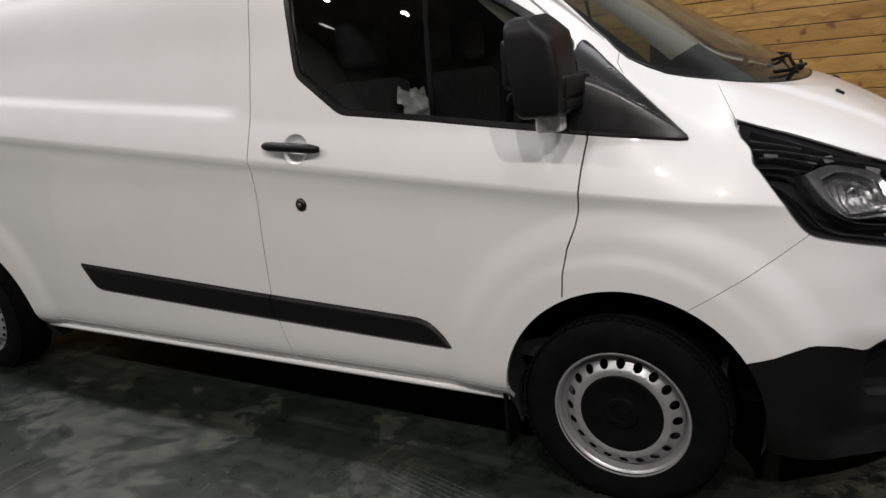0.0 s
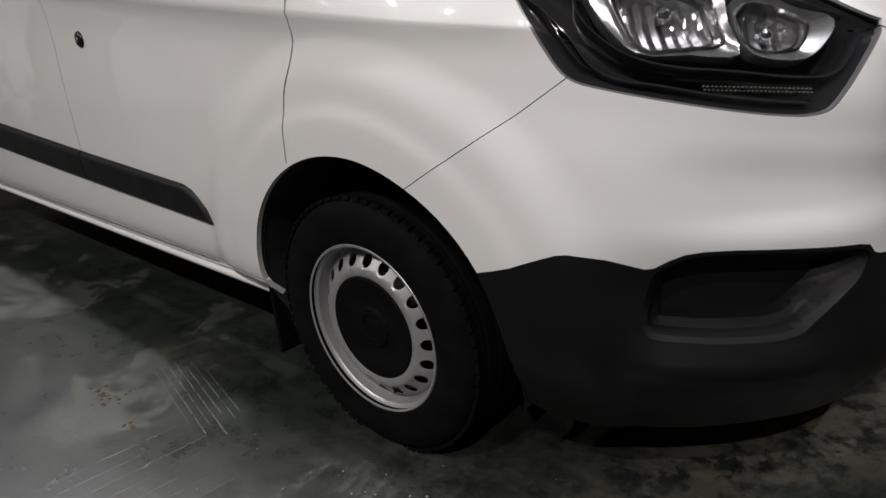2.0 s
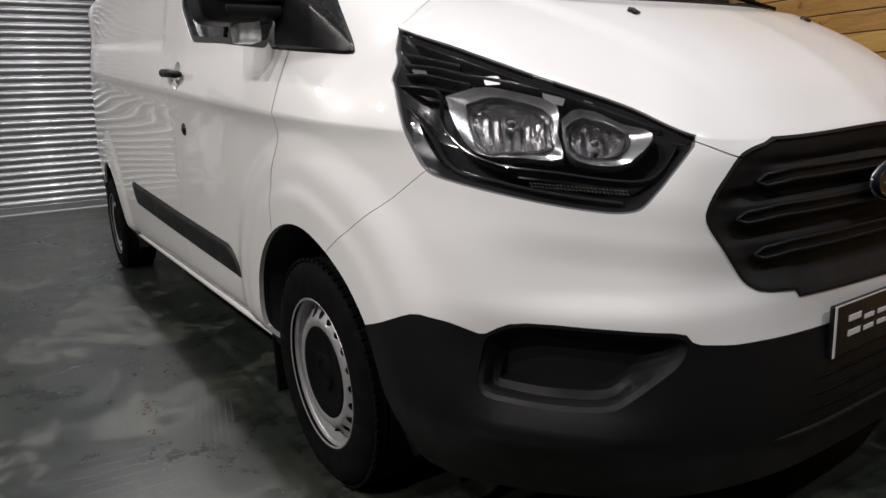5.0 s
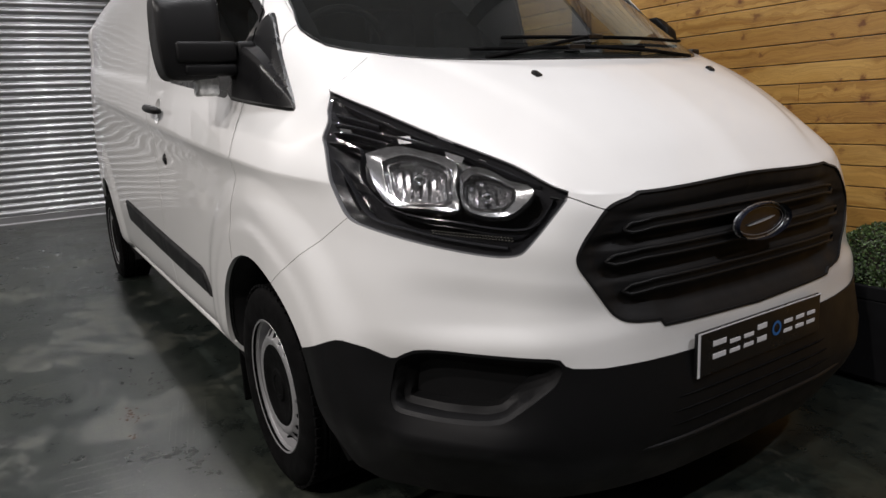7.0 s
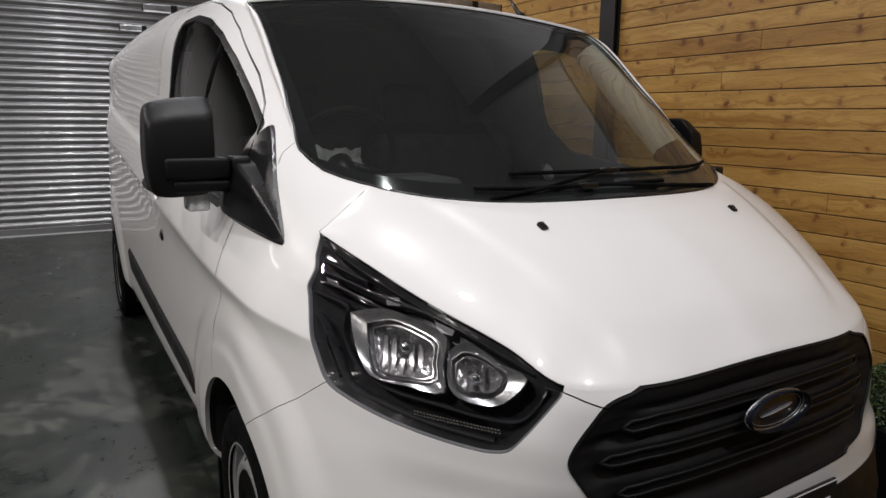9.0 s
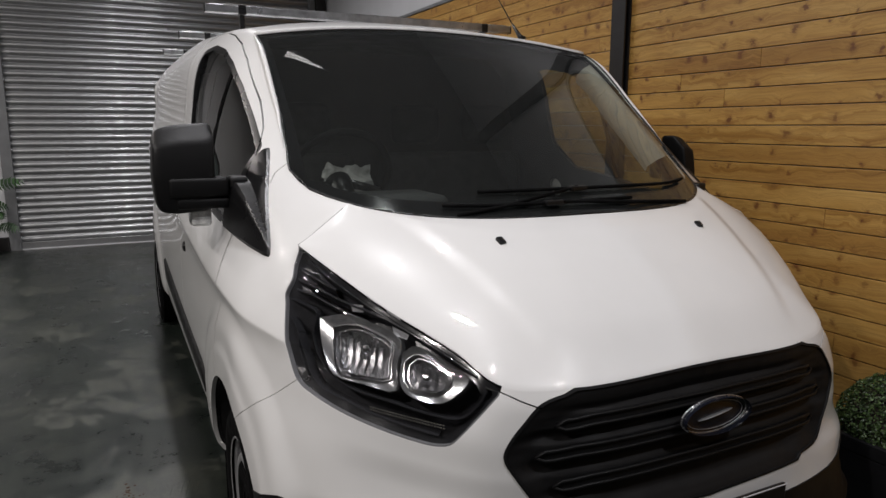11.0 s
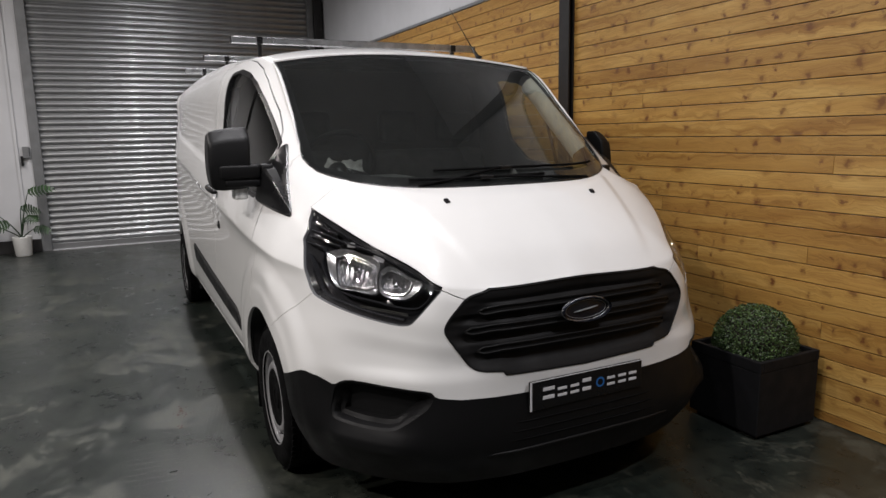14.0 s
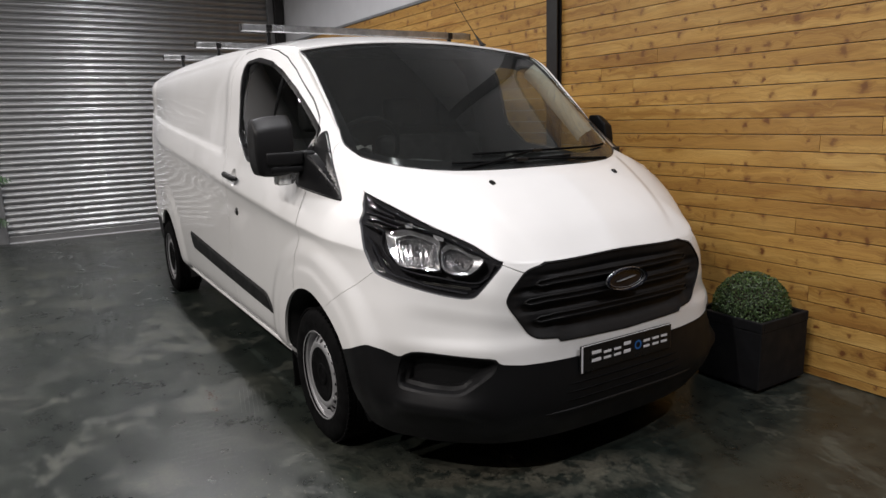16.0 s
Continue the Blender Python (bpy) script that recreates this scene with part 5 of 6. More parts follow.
for name, pts, arm in (("wiper", [on_screen(y, 0.082 - 0.03 * max(0, y - 0.3), 0.012) for y in np.linspace(-0.31, 0.57, 17)], [on_screen(-0.40, 0.004, 0.004), on_screen(-0.25, 0.03, 0.012), on_screen(0.02, 0.080, 0.019)]),
                       ("wiper", [on_screen(y, 0.035 + 0.01 * y, 0.012) for y in np.linspace(-0.43, 0.2, 15)], [on_screen(0.46, 0.0, 0.006), on_screen(0.2, 0.02, 0.012), on_screen(-0.1, 0.035, 0.017)])):
    blade = tube(name, pts, 0.006, RUBBER, van, "black wiper blade", 6)
    tube("wiper_arm", arm, [0.006, 0.006, 0.005], RUBBER, blade, "black wiper arm", 8)
    p = on_screen(arm[-1].y, 0.07, 0.036)
    bm = bmesh.new()
    box(bm, arm[-1].x - 0.012, arm[-1].x + 0.012, arm[-1].y - 0.03, arm[-1].y + 0.03, arm[-1].z - 0.012, arm[-1].z + 0.003, 0.003)
    part("wiper_clip", bm, SATIN, blade)
for side in (-1,):
    bm = bmesh.new()
    yy = mirrored_y(-0.69, side)
    box(bm, 0.185, 0.235, yy - 0.025, yy + 0.02, 1.25, 1.283, 0.008, 3)
    sharp(part("cowl_end", bm, SATIN, van, "black cowl end piece"), 40)

# number plate with a dealer's mark: bars for the letters, a blue ring
plate_x = 0.997
bm = bmesh.new()
box(bm, plate_x - 0.012, plate_x, YC - 0.26, YC + 0.26, 0.458, 0.570, 0.004, 2)
plate = part("plate", bm, SATIN, van, "black dealer plate with silver marks")
bm = bmesh.new()
for y0, y1, z0, z1 in ((-0.26, 0.26, 0.567, 0.570), (-0.26, -0.252, 0.46, 0.567)):
    box(bm, plate_x + 0.0003, plate_x + 0.0016, YC + y0, YC + y1, z0, z1)
part("plate_edge", bm, PRINT, plate, "bright plate edge")
for y0, wide, tall in ((-0.205, 0.056, 0.052), (-0.140, 0.046, 0.040), (-0.083, 0.044, 0.040), (-0.028, 0.044, 0.054), (0.088, 0.042, 0.040), (0.142, 0.042, 0.040), (0.194, 0.042, 0.040)):
    # two slim bars to each character's place
    for z0, z1 in ((0.495, 0.495 + tall * 0.26), (0.495 + tall * 0.62, 0.495 + tall * 0.88)):
        bm = bmesh.new()
        box(bm, plate_x + 0.0003, plate_x + 0.0018, YC + y0, YC + y0 + wide * 0.9, z0, z1, 0.0005, 1)
        part("plate_mark", bm, PRINT, plate, "silver bar mark")
bm = bmesh.new()
n = 24
for r0, r1 in ((0.0125, 0.020),):
    a = [bm.verts.new((plate_x + 0.0016, YC + 0.055 + r0 * math.cos(t), 0.516 + r0 * math.sin(t))) for t in (2 * math.pi * k / n for k in range(n))]
    b = [bm.verts.new((plate_x + 0.0016, YC + 0.055 + r1 * math.cos(t), 0.516 + r1 * math.sin(t))) for t in (2 * math.pi * k / n for k in range(n))]
    for k in range(n):
        bm.faces.new((a[k], b[k], b[(k + 1) % n], a[(k + 1) % n]))
part("plate_ring", bm, BLUE, plate, "blue ring")

# wheels


def wheel_parts(parent, m):
    """Tyre and pressed steel wheel; the outer face looks along -y."""
    bm = lathe([(0.2125, -0.055), (0.216, -0.088), (0.223, -0.0985), (0.236, -0.102), (0.268, -0.106), (0.300, -0.102), (0.318, -0.092), (0.327, -0.080), (0.331, -0.062), (0.3315, -0.058), (0.3245, -0.056), (0.3245, -0.048), (0.332, -0.046), (0.333, -0.022), (0.326, -0.020), (0.326, -0.012), (0.3335, -0.010),
                (0.3335, 0.010), (0.326, 0.012), (0.326, 0.020), (0.333, 0.022), (0.332, 0.046), (0.3245, 0.048), (0.3245, 0.056), (0.3315, 0.058), (0.327, 0.08), (0.30, 0.106), (0.25, 0.107), (0.21, 0.09), (0.196, 0.06)], 96, m)
    tyre = sharp(part("tyre", bm, RUBBER, parent, "black road tyre"), 28)
    # shoulder blocks of the tread
    bm = bmesh.new()
    for k in range(64):
        t = 2 * math.pi * k / 64
        for yy in (-0.074, 0.074):
            mm = m @ pose(0, 0, 0, 0, -math.degrees(t), 0) @ pose(0.3275, yy, 0, 0, 0, 12 if yy < 0 else -12)
            v0 = box(bm, -0.004, 0.0045, -0.016, 0.016, -0.011, 0.011)
            for v in v0:
                v.co = mm @ v.co
    tagged(part("tread", bm, RUBBER, tyre), kind="stuff")
    bm = lathe([(0.213, -0.096), (0.2185, -0.098), (0.2215, -0.094), (0.2205, -0.088), (0.212, -0.084), (0.207, -0.078), (0.205, -0.060), (0.2005, -0.050), (0.1985, -0.043), (0.1975, -0.02), (0.186, -0.012), (0.18, 0.06)], 72, m)
    rim = sharp(part("rim", bm, RIM, parent, "silver painted steel rim"), 32)
    # pressed disc with a ring of round holes
    n_holes = 20
    bm = bmesh.new()

    def disc_y(r):
        return np.interp(r, (0.12, 0.132, 0.146, 0.156, 0.186, 0.192, 0.198), (-0.072, -0.084, -0.089, -0.087, -0.066, -0.060, -0.050))

    for h in range(n_holes):
        t0 = 2 * math.pi * h / n_holes
        half = math.pi / n_holes
        hole, edge = [], []
        rc, rh = 0.174, 0.0145
        side_n = 5
        square = [(1, v) for v in np.arange(-side_n, side_n) / side_n] + [(-v, 1) for v in np.arange(-side_n, side_n) / side_n]
        square += [(-1, -v) for v in np.arange(-side_n, side_n) / side_n] + [(v, -1) for v in np.arange(-side_n, side_n) / side_n]
        for u, v in square:
            size = math.hypot(u, v)
            hole.append((rc + rh * u / size, rh * v / size / rc))
            edge.append((rc + (0.018 * u), half * v))
        hv = [bm.verts.new(m @ Vector((r * math.cos(t0 + a), disc_y(r) + 0.001, r * math.sin(t0 + a)))) for r, a in hole]
        hb = [bm.verts.new(m @ Vector((r * math.cos(t0 + a), disc_y(r) + 0.003, r * math.sin(t0 + a)))) for r, a in hole]
        ev = [bm.verts.new(m @ Vector((r * math.cos(t0 + a), disc_y(r), r * math.sin(t0 + a)))) for r, a in edge]
        for k in range(len(square)):
            j = (k + 1) % len(square)
            bm.faces.new((hv[k], hv[j], ev[j], ev[k]))
            bm.faces.new((hb[k], hb[j], hv[j], hv[k]))
        # the flat of the sector inside and outside the square round the hole
        for r0, r1 in ((0.118, 0.13), (0.13, 0.142), (0.142, 0.156), (0.192, 0.198), (0.198, 0.204)):
            steps = 10
            for k in range(steps):
                a0, a1 = -half + 2 * half * k / steps, -half + 2 * half * (k + 1) / steps
                bm.faces.new([bm.verts.new(m @ Vector((r * math.cos(t0 + a), disc_y(r), r * math.sin(t0 + a)))) for r, a in ((r0, a0), (r1, a0), (r1, a1), (r0, a1))])
    bmesh.ops.remove_doubles(bm, verts=bm.verts, dist=2e-4)
    bmesh.ops.recalc_face_normals(bm, faces=bm.faces)
    sharp(part("disc", bm, RIM, rim, "silver wheel disc with round holes"), 40)
    bm = lathe([(0, -0.082), (0.03, -0.082), (0.034, -0.085), (0.05, -0.085), (0.056, -0.080), (0.085, -0.078), (0.10, -0.084), (0.130, -0.088), (0.1365, -0.083), (0.1365, -0.062)], 48, m)
    cap = sharp(part("hub_cap", bm, RUBBER, parent, "black plastic hub cap"), 30)
    pts = [m @ Vector((0.176 * math.cos(-1.25), -0.046, 0.176 * math.sin(-1.25))), m @ Vector((0.17 * math.cos(-1.22), -0.075, 0.17 * math.sin(-1.22))), m @ Vector((0.168 * math.cos(-1.2), -0.088, 0.168 * math.sin(-1.2)))]
    tube("valve", pts, [0.005, 0.005, 0.004], RUBBER, rim, "black tyre valve", 8)
    # brake drum and hub behind, dark
    bm = lathe([(0, -0.02), (0.16, -0.02), (0.178, 0.0), (0.178, 0.09)], 32, m)
    part("brake_disc", bm, DARK, parent, "dark brake behind the wheel", True)


for wx in (0.0, -3.50):
    for side in BOTH:
        hub = new("wheel")
        hub.parent = van
        hub.location = (wx + (0.008 if wx == 0 else 0), mirrored_y(-0.862 if wx == 0 else -0.892, side), 0.303)
        hub.scale = (0.95, 1, 0.95)
        hub.rotation_euler = (0, radians(23 if wx else 0), 0 if side > 0 else math.pi)
        wheel_parts(hub, Matrix.Identity(4))

# mud flaps behind the front wheels
for side in BOTH:
    bm = bmesh.new()
    box(bm, -0.385, -0.372, *sorted((mirrored_y(-0.955, side), mirrored_y(-0.74, side))), 0.115, 0.33, 0.004)
    part("mud_flap", bm, RUBBER, van, "black rubber mud flap")

# roof bars
for bx, bz in ((-1.31, 2.020), (-2.53, 2.042), (-3.84, 2.066)):
    y0, y1 = -0.815, 2 * YC + 0.78
    bm = bmesh.new()
    box(bm, bx - 0.02, bx + 0.02, y0, y1, bz - 0.019, bz + 0.019, 0.004, 2)
    box(bm, bx - 0.008, bx + 0.008, y0 + 0.02, y1 - 0.02, bz + 0.0195, bz + 0.024, 0.001, 1)
    bar = tagged(part("roof_bar", bm, ALUMINIUM, None), "worn aluminium roof bar clamped across the van roof", "roof bar", "bars on the van roof")
    for yy in (y0 + 0.165, y1 - 0.165):
        bm = bmesh.new()
        box(bm, bx - 0.024, bx + 0.024, yy - 0.018, yy + 0.018, bz - 0.022, bz + 0.0215, 0.004, 2)
        part("bar_clamp", bm, SATIN, bar, "black plastic clamp")
        foot = field.ray_cast(Vector((bx, YC - abs(yy - YC), 3)), Vector((0, 0, -1)))[0]
        bm = bmesh.new()
        box(bm, bx - 0.014, bx + 0.014, yy - 0.011, yy + 0.011, foot.z - 0.002, bz - 0.0225, 0.004, 2)
        part("bar_foot", bm, SATIN, bar, "black bar foot")
    for yy in (y0, y1):
        bm = bmesh.new()
        box(bm, bx - 0.022, bx + 0.022, yy - 0.004 if yy < 0 else yy + 0.0005, yy - 0.0005 if yy < 0 else yy + 0.004, bz - 0.021, bz + 0.021, 0.001)
        part("end_cap", bm, SATIN, bar, "black end cap")
# aerial
foot = Vector((-0.74, 0.54, field.ray_cast(Vector((-0.74, 2 * YC - 0.54, 3)), Vector((0, 0, -1)))[0].z))
aerial = tube("aerial", [foot, foot + Vector((-0.015, -0.012, 0.02)), foot + Vector((-0.05, -0.03, 0.075))], [0.02, 0.011, 0.005], SATIN, van, "black roof aerial", 10)
tube("aerial_whip", [foot + Vector((-0.05, -0.03, 0.075)), foot + Vector((-0.2, -0.10, 0.32))], [0.003, 0.0015], SATIN, aerial, "thin black whip", 6)

# cab
bm = bmesh.new()
prof = [(0.36, 1.17), (0.30, 1.205), (0.1, 1.20), (-0.12, 1.175), (-0.22, 1.13), (-0.26, 1.05), (-0.24, 0.75)]
ys = np.linspace(-0.74, 2 * YC + 0.74, 15)
grid_ = [[bm.verts.new((x, y, z + 0.02 * math.cos((y + 0.38) * 5) * (x < 0))) for y in ys] for x, z in prof]
for a, b in zip(grid_, grid_[1:]):
    for i in range(len(ys) - 1):
        bm.faces.new((a[i], a[i + 1], b[i + 1], b[i]))
part("dashboard", bm, TRIM, van, "dark grey dashboard", True)
bm = bmesh.new()
box(bm, -0.30, -0.02, -0.58, -0.20, 1.17, 1.255, 0.03, 3)
sharp(part("instrument_hood", bm, TRIM, van, "dark instrument hood"), 40)
centre = Vector((-0.37, -0.49, 1.30))
m = Matrix.Translation(centre) @ pose(0, 0, 0, 0, -62, 0)
pts = [m @ Vector((0.19 * math.cos(t), 0.19 * math.sin(t), 0)) for t in (2 * math.pi * k / 40 for k in range(40))]
wheel_ = tube("steering_wheel", pts, 0.014, RUBBER, van, "black steering wheel", 8, True)
for t in (1.95, -1.95, math.pi):
    tube("spoke", [m @ Vector((0.04 * math.cos(t), 0.04 * math.sin(t), -0.02)), m @ Vector((0.185 * math.cos(t), 0.185 * math.sin(t), 0))], 0.016, SATIN, wheel_, "", 8)
tube("wheel_hub", [m @ Vector((-0.03, 0, 0.01)), m @ Vector((-0.03, 0, -0.04)), Vector((-0.22, -0.49, 1.19))], [0.05, 0.045, 0.03], SATIN, wheel_, "", 16)
for sy, wide in ((-0.42, 0.25), (0.36, 0.42)):
    bm = bmesh.new()
    box(bm, -1.12, -0.62, sy - wide, sy + wide, 0.62, 0.80, 0.05, 3)
    vs = box(bm, -1.2, -1.06, sy - wide * 0.96, sy + wide * 0.96, 0.78, 1.36, 0.05, 3)
    seat = part("seat", bm, CLOTH, van, "dark cloth cab seat", True)
    for hy in ((sy,) if wide < 0.3 else (sy - 0.2, sy + 0.2)):
        bm = bmesh.new()
        box(bm, -1.2, -1.1, hy - 0.13, hy + 0.13, 1.40, 1.60, 0.04, 3)
        sharp(part("headrest", bm, CLOTH, seat, "dark cloth headrest"), 40)
bm = bmesh.new()
face = bm.faces.new([bm.verts.new((-1.34, YC + y, z)) for y, z in ((-0.86, 0.4), (0.86, 0.4), (0.86, 1.45), (0.78, 1.75), (0.68, 1.86), (-0.68, 1.86), (-0.78, 1.75), (-0.86, 1.45))])
moved = bmesh.ops.extrude_face_region(bm, geom=[face])["geom"]
bmesh.ops.translate(bm, verts=[v for v in moved if isinstance(v, bmesh.types.BMVert)], vec=(-0.04, 0, 0))
bmesh.ops.recalc_face_normals(bm, faces=bm.faces)
part("bulkhead", bm, TRIM, van, "dark cab bulkhead")
for side in BOTH:
    bm = bmesh.new()
    rows_ = []
    for p in EDGE[U[4] + 3 : U[6] - 1]:
        y = mirrored_y(p[1], side)
        inward = 1 if y < YC else -1
        rows_.append([bm.verts.new(q) for q in ((p[0] + 0.004, y + 0.016 * inward, p[2] - 0.012), (p[0] - 0.03, y + 0.034 * inward, p[2] - 0.03), (p[0] - 0.09, y + 0.028 * inward, p[2] - 0.06), (p[0] - 0.135, y - 0.004 * inward, p[2] - 0.085))])
    for r0, r1 in zip(rows_, rows_[1:]):
        for i in range(3):
            bm.faces.new((r0[i], r1[i], r1[i + 1], r0[i + 1]))
    bmesh.ops.recalc_face_normals(bm, faces=bm.faces)
    part("pillar_lining", bm, LINING, van, "pale beige pillar lining", True)
bm = bmesh.new()
box(bm, -1.34, 0.3, -0.86, 2 * YC + 0.86, 0.42, 0.46)
part("cab_floor", bm, DARK, van)

# an added crumpled sheet for the pale patch behind the windscreen
bm = bmesh.new()
n = 22
rows_ = [[bm.verts.new((0.0, 0.0, 0.0)) for j in range(n + 1)] for i in range(n + 1)]
for i in range(n + 1):
    for j in range(n + 1):
        u, w = i / n - 0.5, j / n - 0.5
        q = Vector((u * 9, w * 9, 0.0))
        rows_[i][j].co = (0.15 * u * (1 + 0.3 * noise.noise(Vector((w * 5, 3, 0)))) + 0.010 * noise.noise(q + Vector((7, 0, 0))), 0.19 * w + 0.010 * noise.noise(q + Vector((0, 9, 0))), 0.012 + 0.075 * max(0, 0.5 - abs(u + 0.25 * noise.noise(q * 0.4)) * 1.6) + 0.016 * abs(noise.noise(q * 1.3)))
for i in range(n):
    for j in range(n):
        bm.faces.new((rows_[i][j], rows_[i + 1][j], rows_[i + 1][j + 1], rows_[i][j + 1]))
bm.transform(pose(-1.045, -0.245, 1.21, 0, 82, 0) @ Matrix.Diagonal((1.25, 1.3, 0.7, 1)))
tagged(part("crumpled_sheet", bm, PALE_SHEET, None, "", True), "crumpled pale sheet added before the cab seats", "plastic sheet")

# ---- roller shutter ----
shutter = thing("roller_shutter", (X0, 0, 0), "closed galvanised steel roller shutter with horizontal ribbed slats", "roller shutter")
PITCH = 0.0823
bm = bmesh.new()
prof = [(0.0, 0.0), (0.006, 0.004), (0.0155, 0.016), (0.0195, 0.030), (0.018, 0.044), (0.011, 0.057), (0.003, 0.064), (-0.003, 0.069), (-0.005, 0.075), (0.0, PITCH)]
a = [bm.verts.new((x, SHUT_Y0 + 0.05, z)) for x, z in prof]
b = [bm.verts.new((x, SHUT_Y1 - 0.05, z)) for x, z in prof]
for i in range(len(prof) - 1):
    bm.faces.new((a[i], b[i], b[i + 1], a[i + 1]))
bmesh.ops.recalc_face_normals(bm, faces=bm.faces)
slat_mesh = mesh_from("slat", bm, STEEL)
slat_mesh.polygons.foreach_set("use_smooth", [True] * len(slat_mesh.polygons))
for k in range(int((SHUT_TOP - 0.09) / PITCH)):
    s = new("slat", slat_mesh)
    s.parent = shutter
    s.location = (-0.05, 0, 0.09 + k * PITCH)
bm = bmesh.new()
box(bm, -0.075, -0.02, SHUT_Y0 + 0.05, SHUT_Y1 - 0.05, 0.012, 0.09, 0.004)
part("bottom_rail", bm, STEEL, shutter, "galvanised bottom rail")
# the seal's white stands in for light that leaks in under the shutter
bm = bmesh.new()
box(bm, -0.08, 0.012, SHUT_Y0 + 0.056, SHUT_Y1 - 0.056, 0.0, 0.0115, 0.002)
part("bottom_seal", bm, WHITE, shutter, "bottom seal coloured white for light leaking under the shutter")
for y0, y1, mat in ((SHUT_Y0 - 0.06, SHUT_Y0 + 0.055, FRAME), (SHUT_Y1 - 0.055, SHUT_Y1 + 0.03, FRAME)):
    bm = bmesh.new()
    box(bm, -0.02, 0.03, y0, y1, 0, SHUT_TOP, 0.004)
    box(bm, -0.10, -0.0205, y0, y0 + 0.02, 0, SHUT_TOP)
    part("guide_rail", bm, mat, shutter, "grey steel guide rail")
bm = bmesh.new()
box(bm, -0.28, -0.2, SHUT_Y0, SHUT_Y1, 0, SHUT_TOP)
part("shutter_backing", bm, DARK, shutter)
bm = bmesh.new()
box(bm, X0 + 0.004, X0 + 0.10, SHUT_Y1 + 0.035, Y1 - 0.002, 0, HIGH, 0.004)
tagged(part("steel_post", bm, COLUMN), "dark painted steel post beside the roller shutter", "post")

# ---- grey door in the end wall ----
door = thing("door_1", (X0, DOOR_Y0, 0), "closed grey-green painted door in the white wall", "door")
tagged(door, kind="structure")
W = DOOR_Y1 - DOOR_Y0
bm = bmesh.new()
box(bm, -0.09, -0.045, 0.07, W - 0.07, 0.012, DOOR_TOP - 0.07, 0.003)
part("leaf", bm, DOORMAT, door, "grey-green door leaf")
bm = bmesh.new()
box(bm, -0.12, 0.012, 0.002, 0.07, 0, DOOR_TOP - 0.002, 0.004)
box(bm, -0.12, 0.012, W - 0.07, W - 0.002, 0, DOOR_TOP - 0.002, 0.004)
box(bm, -0.12, 0.012, 0.0705, W - 0.0705, DOOR_TOP - 0.07, DOOR_TOP - 0.002, 0.004)
part("door_frame", bm, COLUMN, door, "dark door frame")
bm = bmesh.new()
box(bm, 0.02, 0.05, 0.10, W + 0.02, 0.80, 0.84, 0.008)
bar = part("push_bar", bm, SATIN, door, "black push bar across the door")
for y in (0.12, W - 0.12):
    bm = bmesh.new()
    box(bm, -0.0445, 0.045, y - 0.035, y + 0.035, 0.76, 0.88, 0.01)
    part("bar_bracket", bm, SATIN, bar)
bm = bmesh.new()
box(bm, -0.28, -0.15, 0.001, W - 0.001, 0, DOOR_TOP - 0.001)
part("door_backing", bm, DARK, door)

# dark skirting, cable duct and shutter switch
bm = bmesh.new()
box(bm, X0 + 0.002, X0 + 0.03, DOOR_Y1 + 0.01, SHUT_Y0 - 0.065, 0, 0.17, 0.004)
tagged(part("baseboard", bm, COLUMN), "dark skirting board along the white wall", "skirting", kind="structure")
bm = bmesh.new()
box(bm, X0 + 0.001, X0 + 0.022, -2.60, -2.565, 0.171, HIGH, 0.003)
tagged(part("cable_duct", bm, WHITE), "white cable duct up the white wall", "cable duct")
switch = thing("shutter_switch", (X0, -2.47, 1.27), "grey and black shutter control box on the wall", "switch")
bm = bmesh.new()
box(bm, 0.001, 0.05, -0.045, 0.03, -0.03, 0.12, 0.006)
part("switch_box", bm, FRAME, switch, "grey control box")
bm = bmesh.new()
box(bm, 0.001, 0.045, -0.075, -0.046, -0.13, 0.0, 0.006)
part("switch_key", bm, SATIN, switch, "black key holder")

# ---- plant in a white pot ----
pot = thing("pot_plant", (-7.16, -2.61, 0), "green plant with large cut leaves in a white pot", "plant")
bm = lathe([(0, 0.0), (0.085, 0.0), (0.094, 0.01), (0.112, 0.24), (0.114, 0.252), (0.106, 0.254), (0.10, 0.22), (0, 0.215)], 32, pose(0, 0, 0, 90))
part("pot", bm, POT, pot, "white glazed pot", True)
bm = bmesh.new()
bmesh.ops.create_cone(bm, cap_ends=True, segments=24, radius1=0.099, radius2=0.099, depth=0.01, matrix=Matrix.Translation((0, 0, 0.22)))
part("soil", bm, SOIL_AND_CORE, pot)


def cut_leaf(parent, base, tip, long, wide, face, rng):
    """A broad leaf of separate fingers on a midrib that droops from its stalk."""
    d = (tip - base).normalized()
    side = d.cross(face).normalized()
    up = side.cross(d).normalized()
    bm = bmesh.new()
    count = 8
    for k in range(count):
        t0, t1 = k / count, (k + 0.78) / count
        for sgn in (-1, 1):
            reach = wide * math.sin(math.pi * (0.18 + 0.8 * (t0 + t1) / 2)) ** 0.7 * rng.uniform(0.86, 1.08)
            root = [base + d * long * t - up * 0.10 * long * t * t * 2 for t in (t0, t1)]
            mid = [p + side * sgn * reach * 0.55 + d * long * 0.04 + up * 0.012 for p in root]
            end = (root[0] + root[1]) / 2 + side * sgn * reach + d * long * 0.12 - up * 0.02
            vs = [bm.verts.new(p) for p in (root[0], root[1], mid[1], end, mid[0])]
            bm.faces.new(vs if sgn > 0 else vs[::-1])
    part("leaf", bm, PALM_LEAF, parent, "", True)


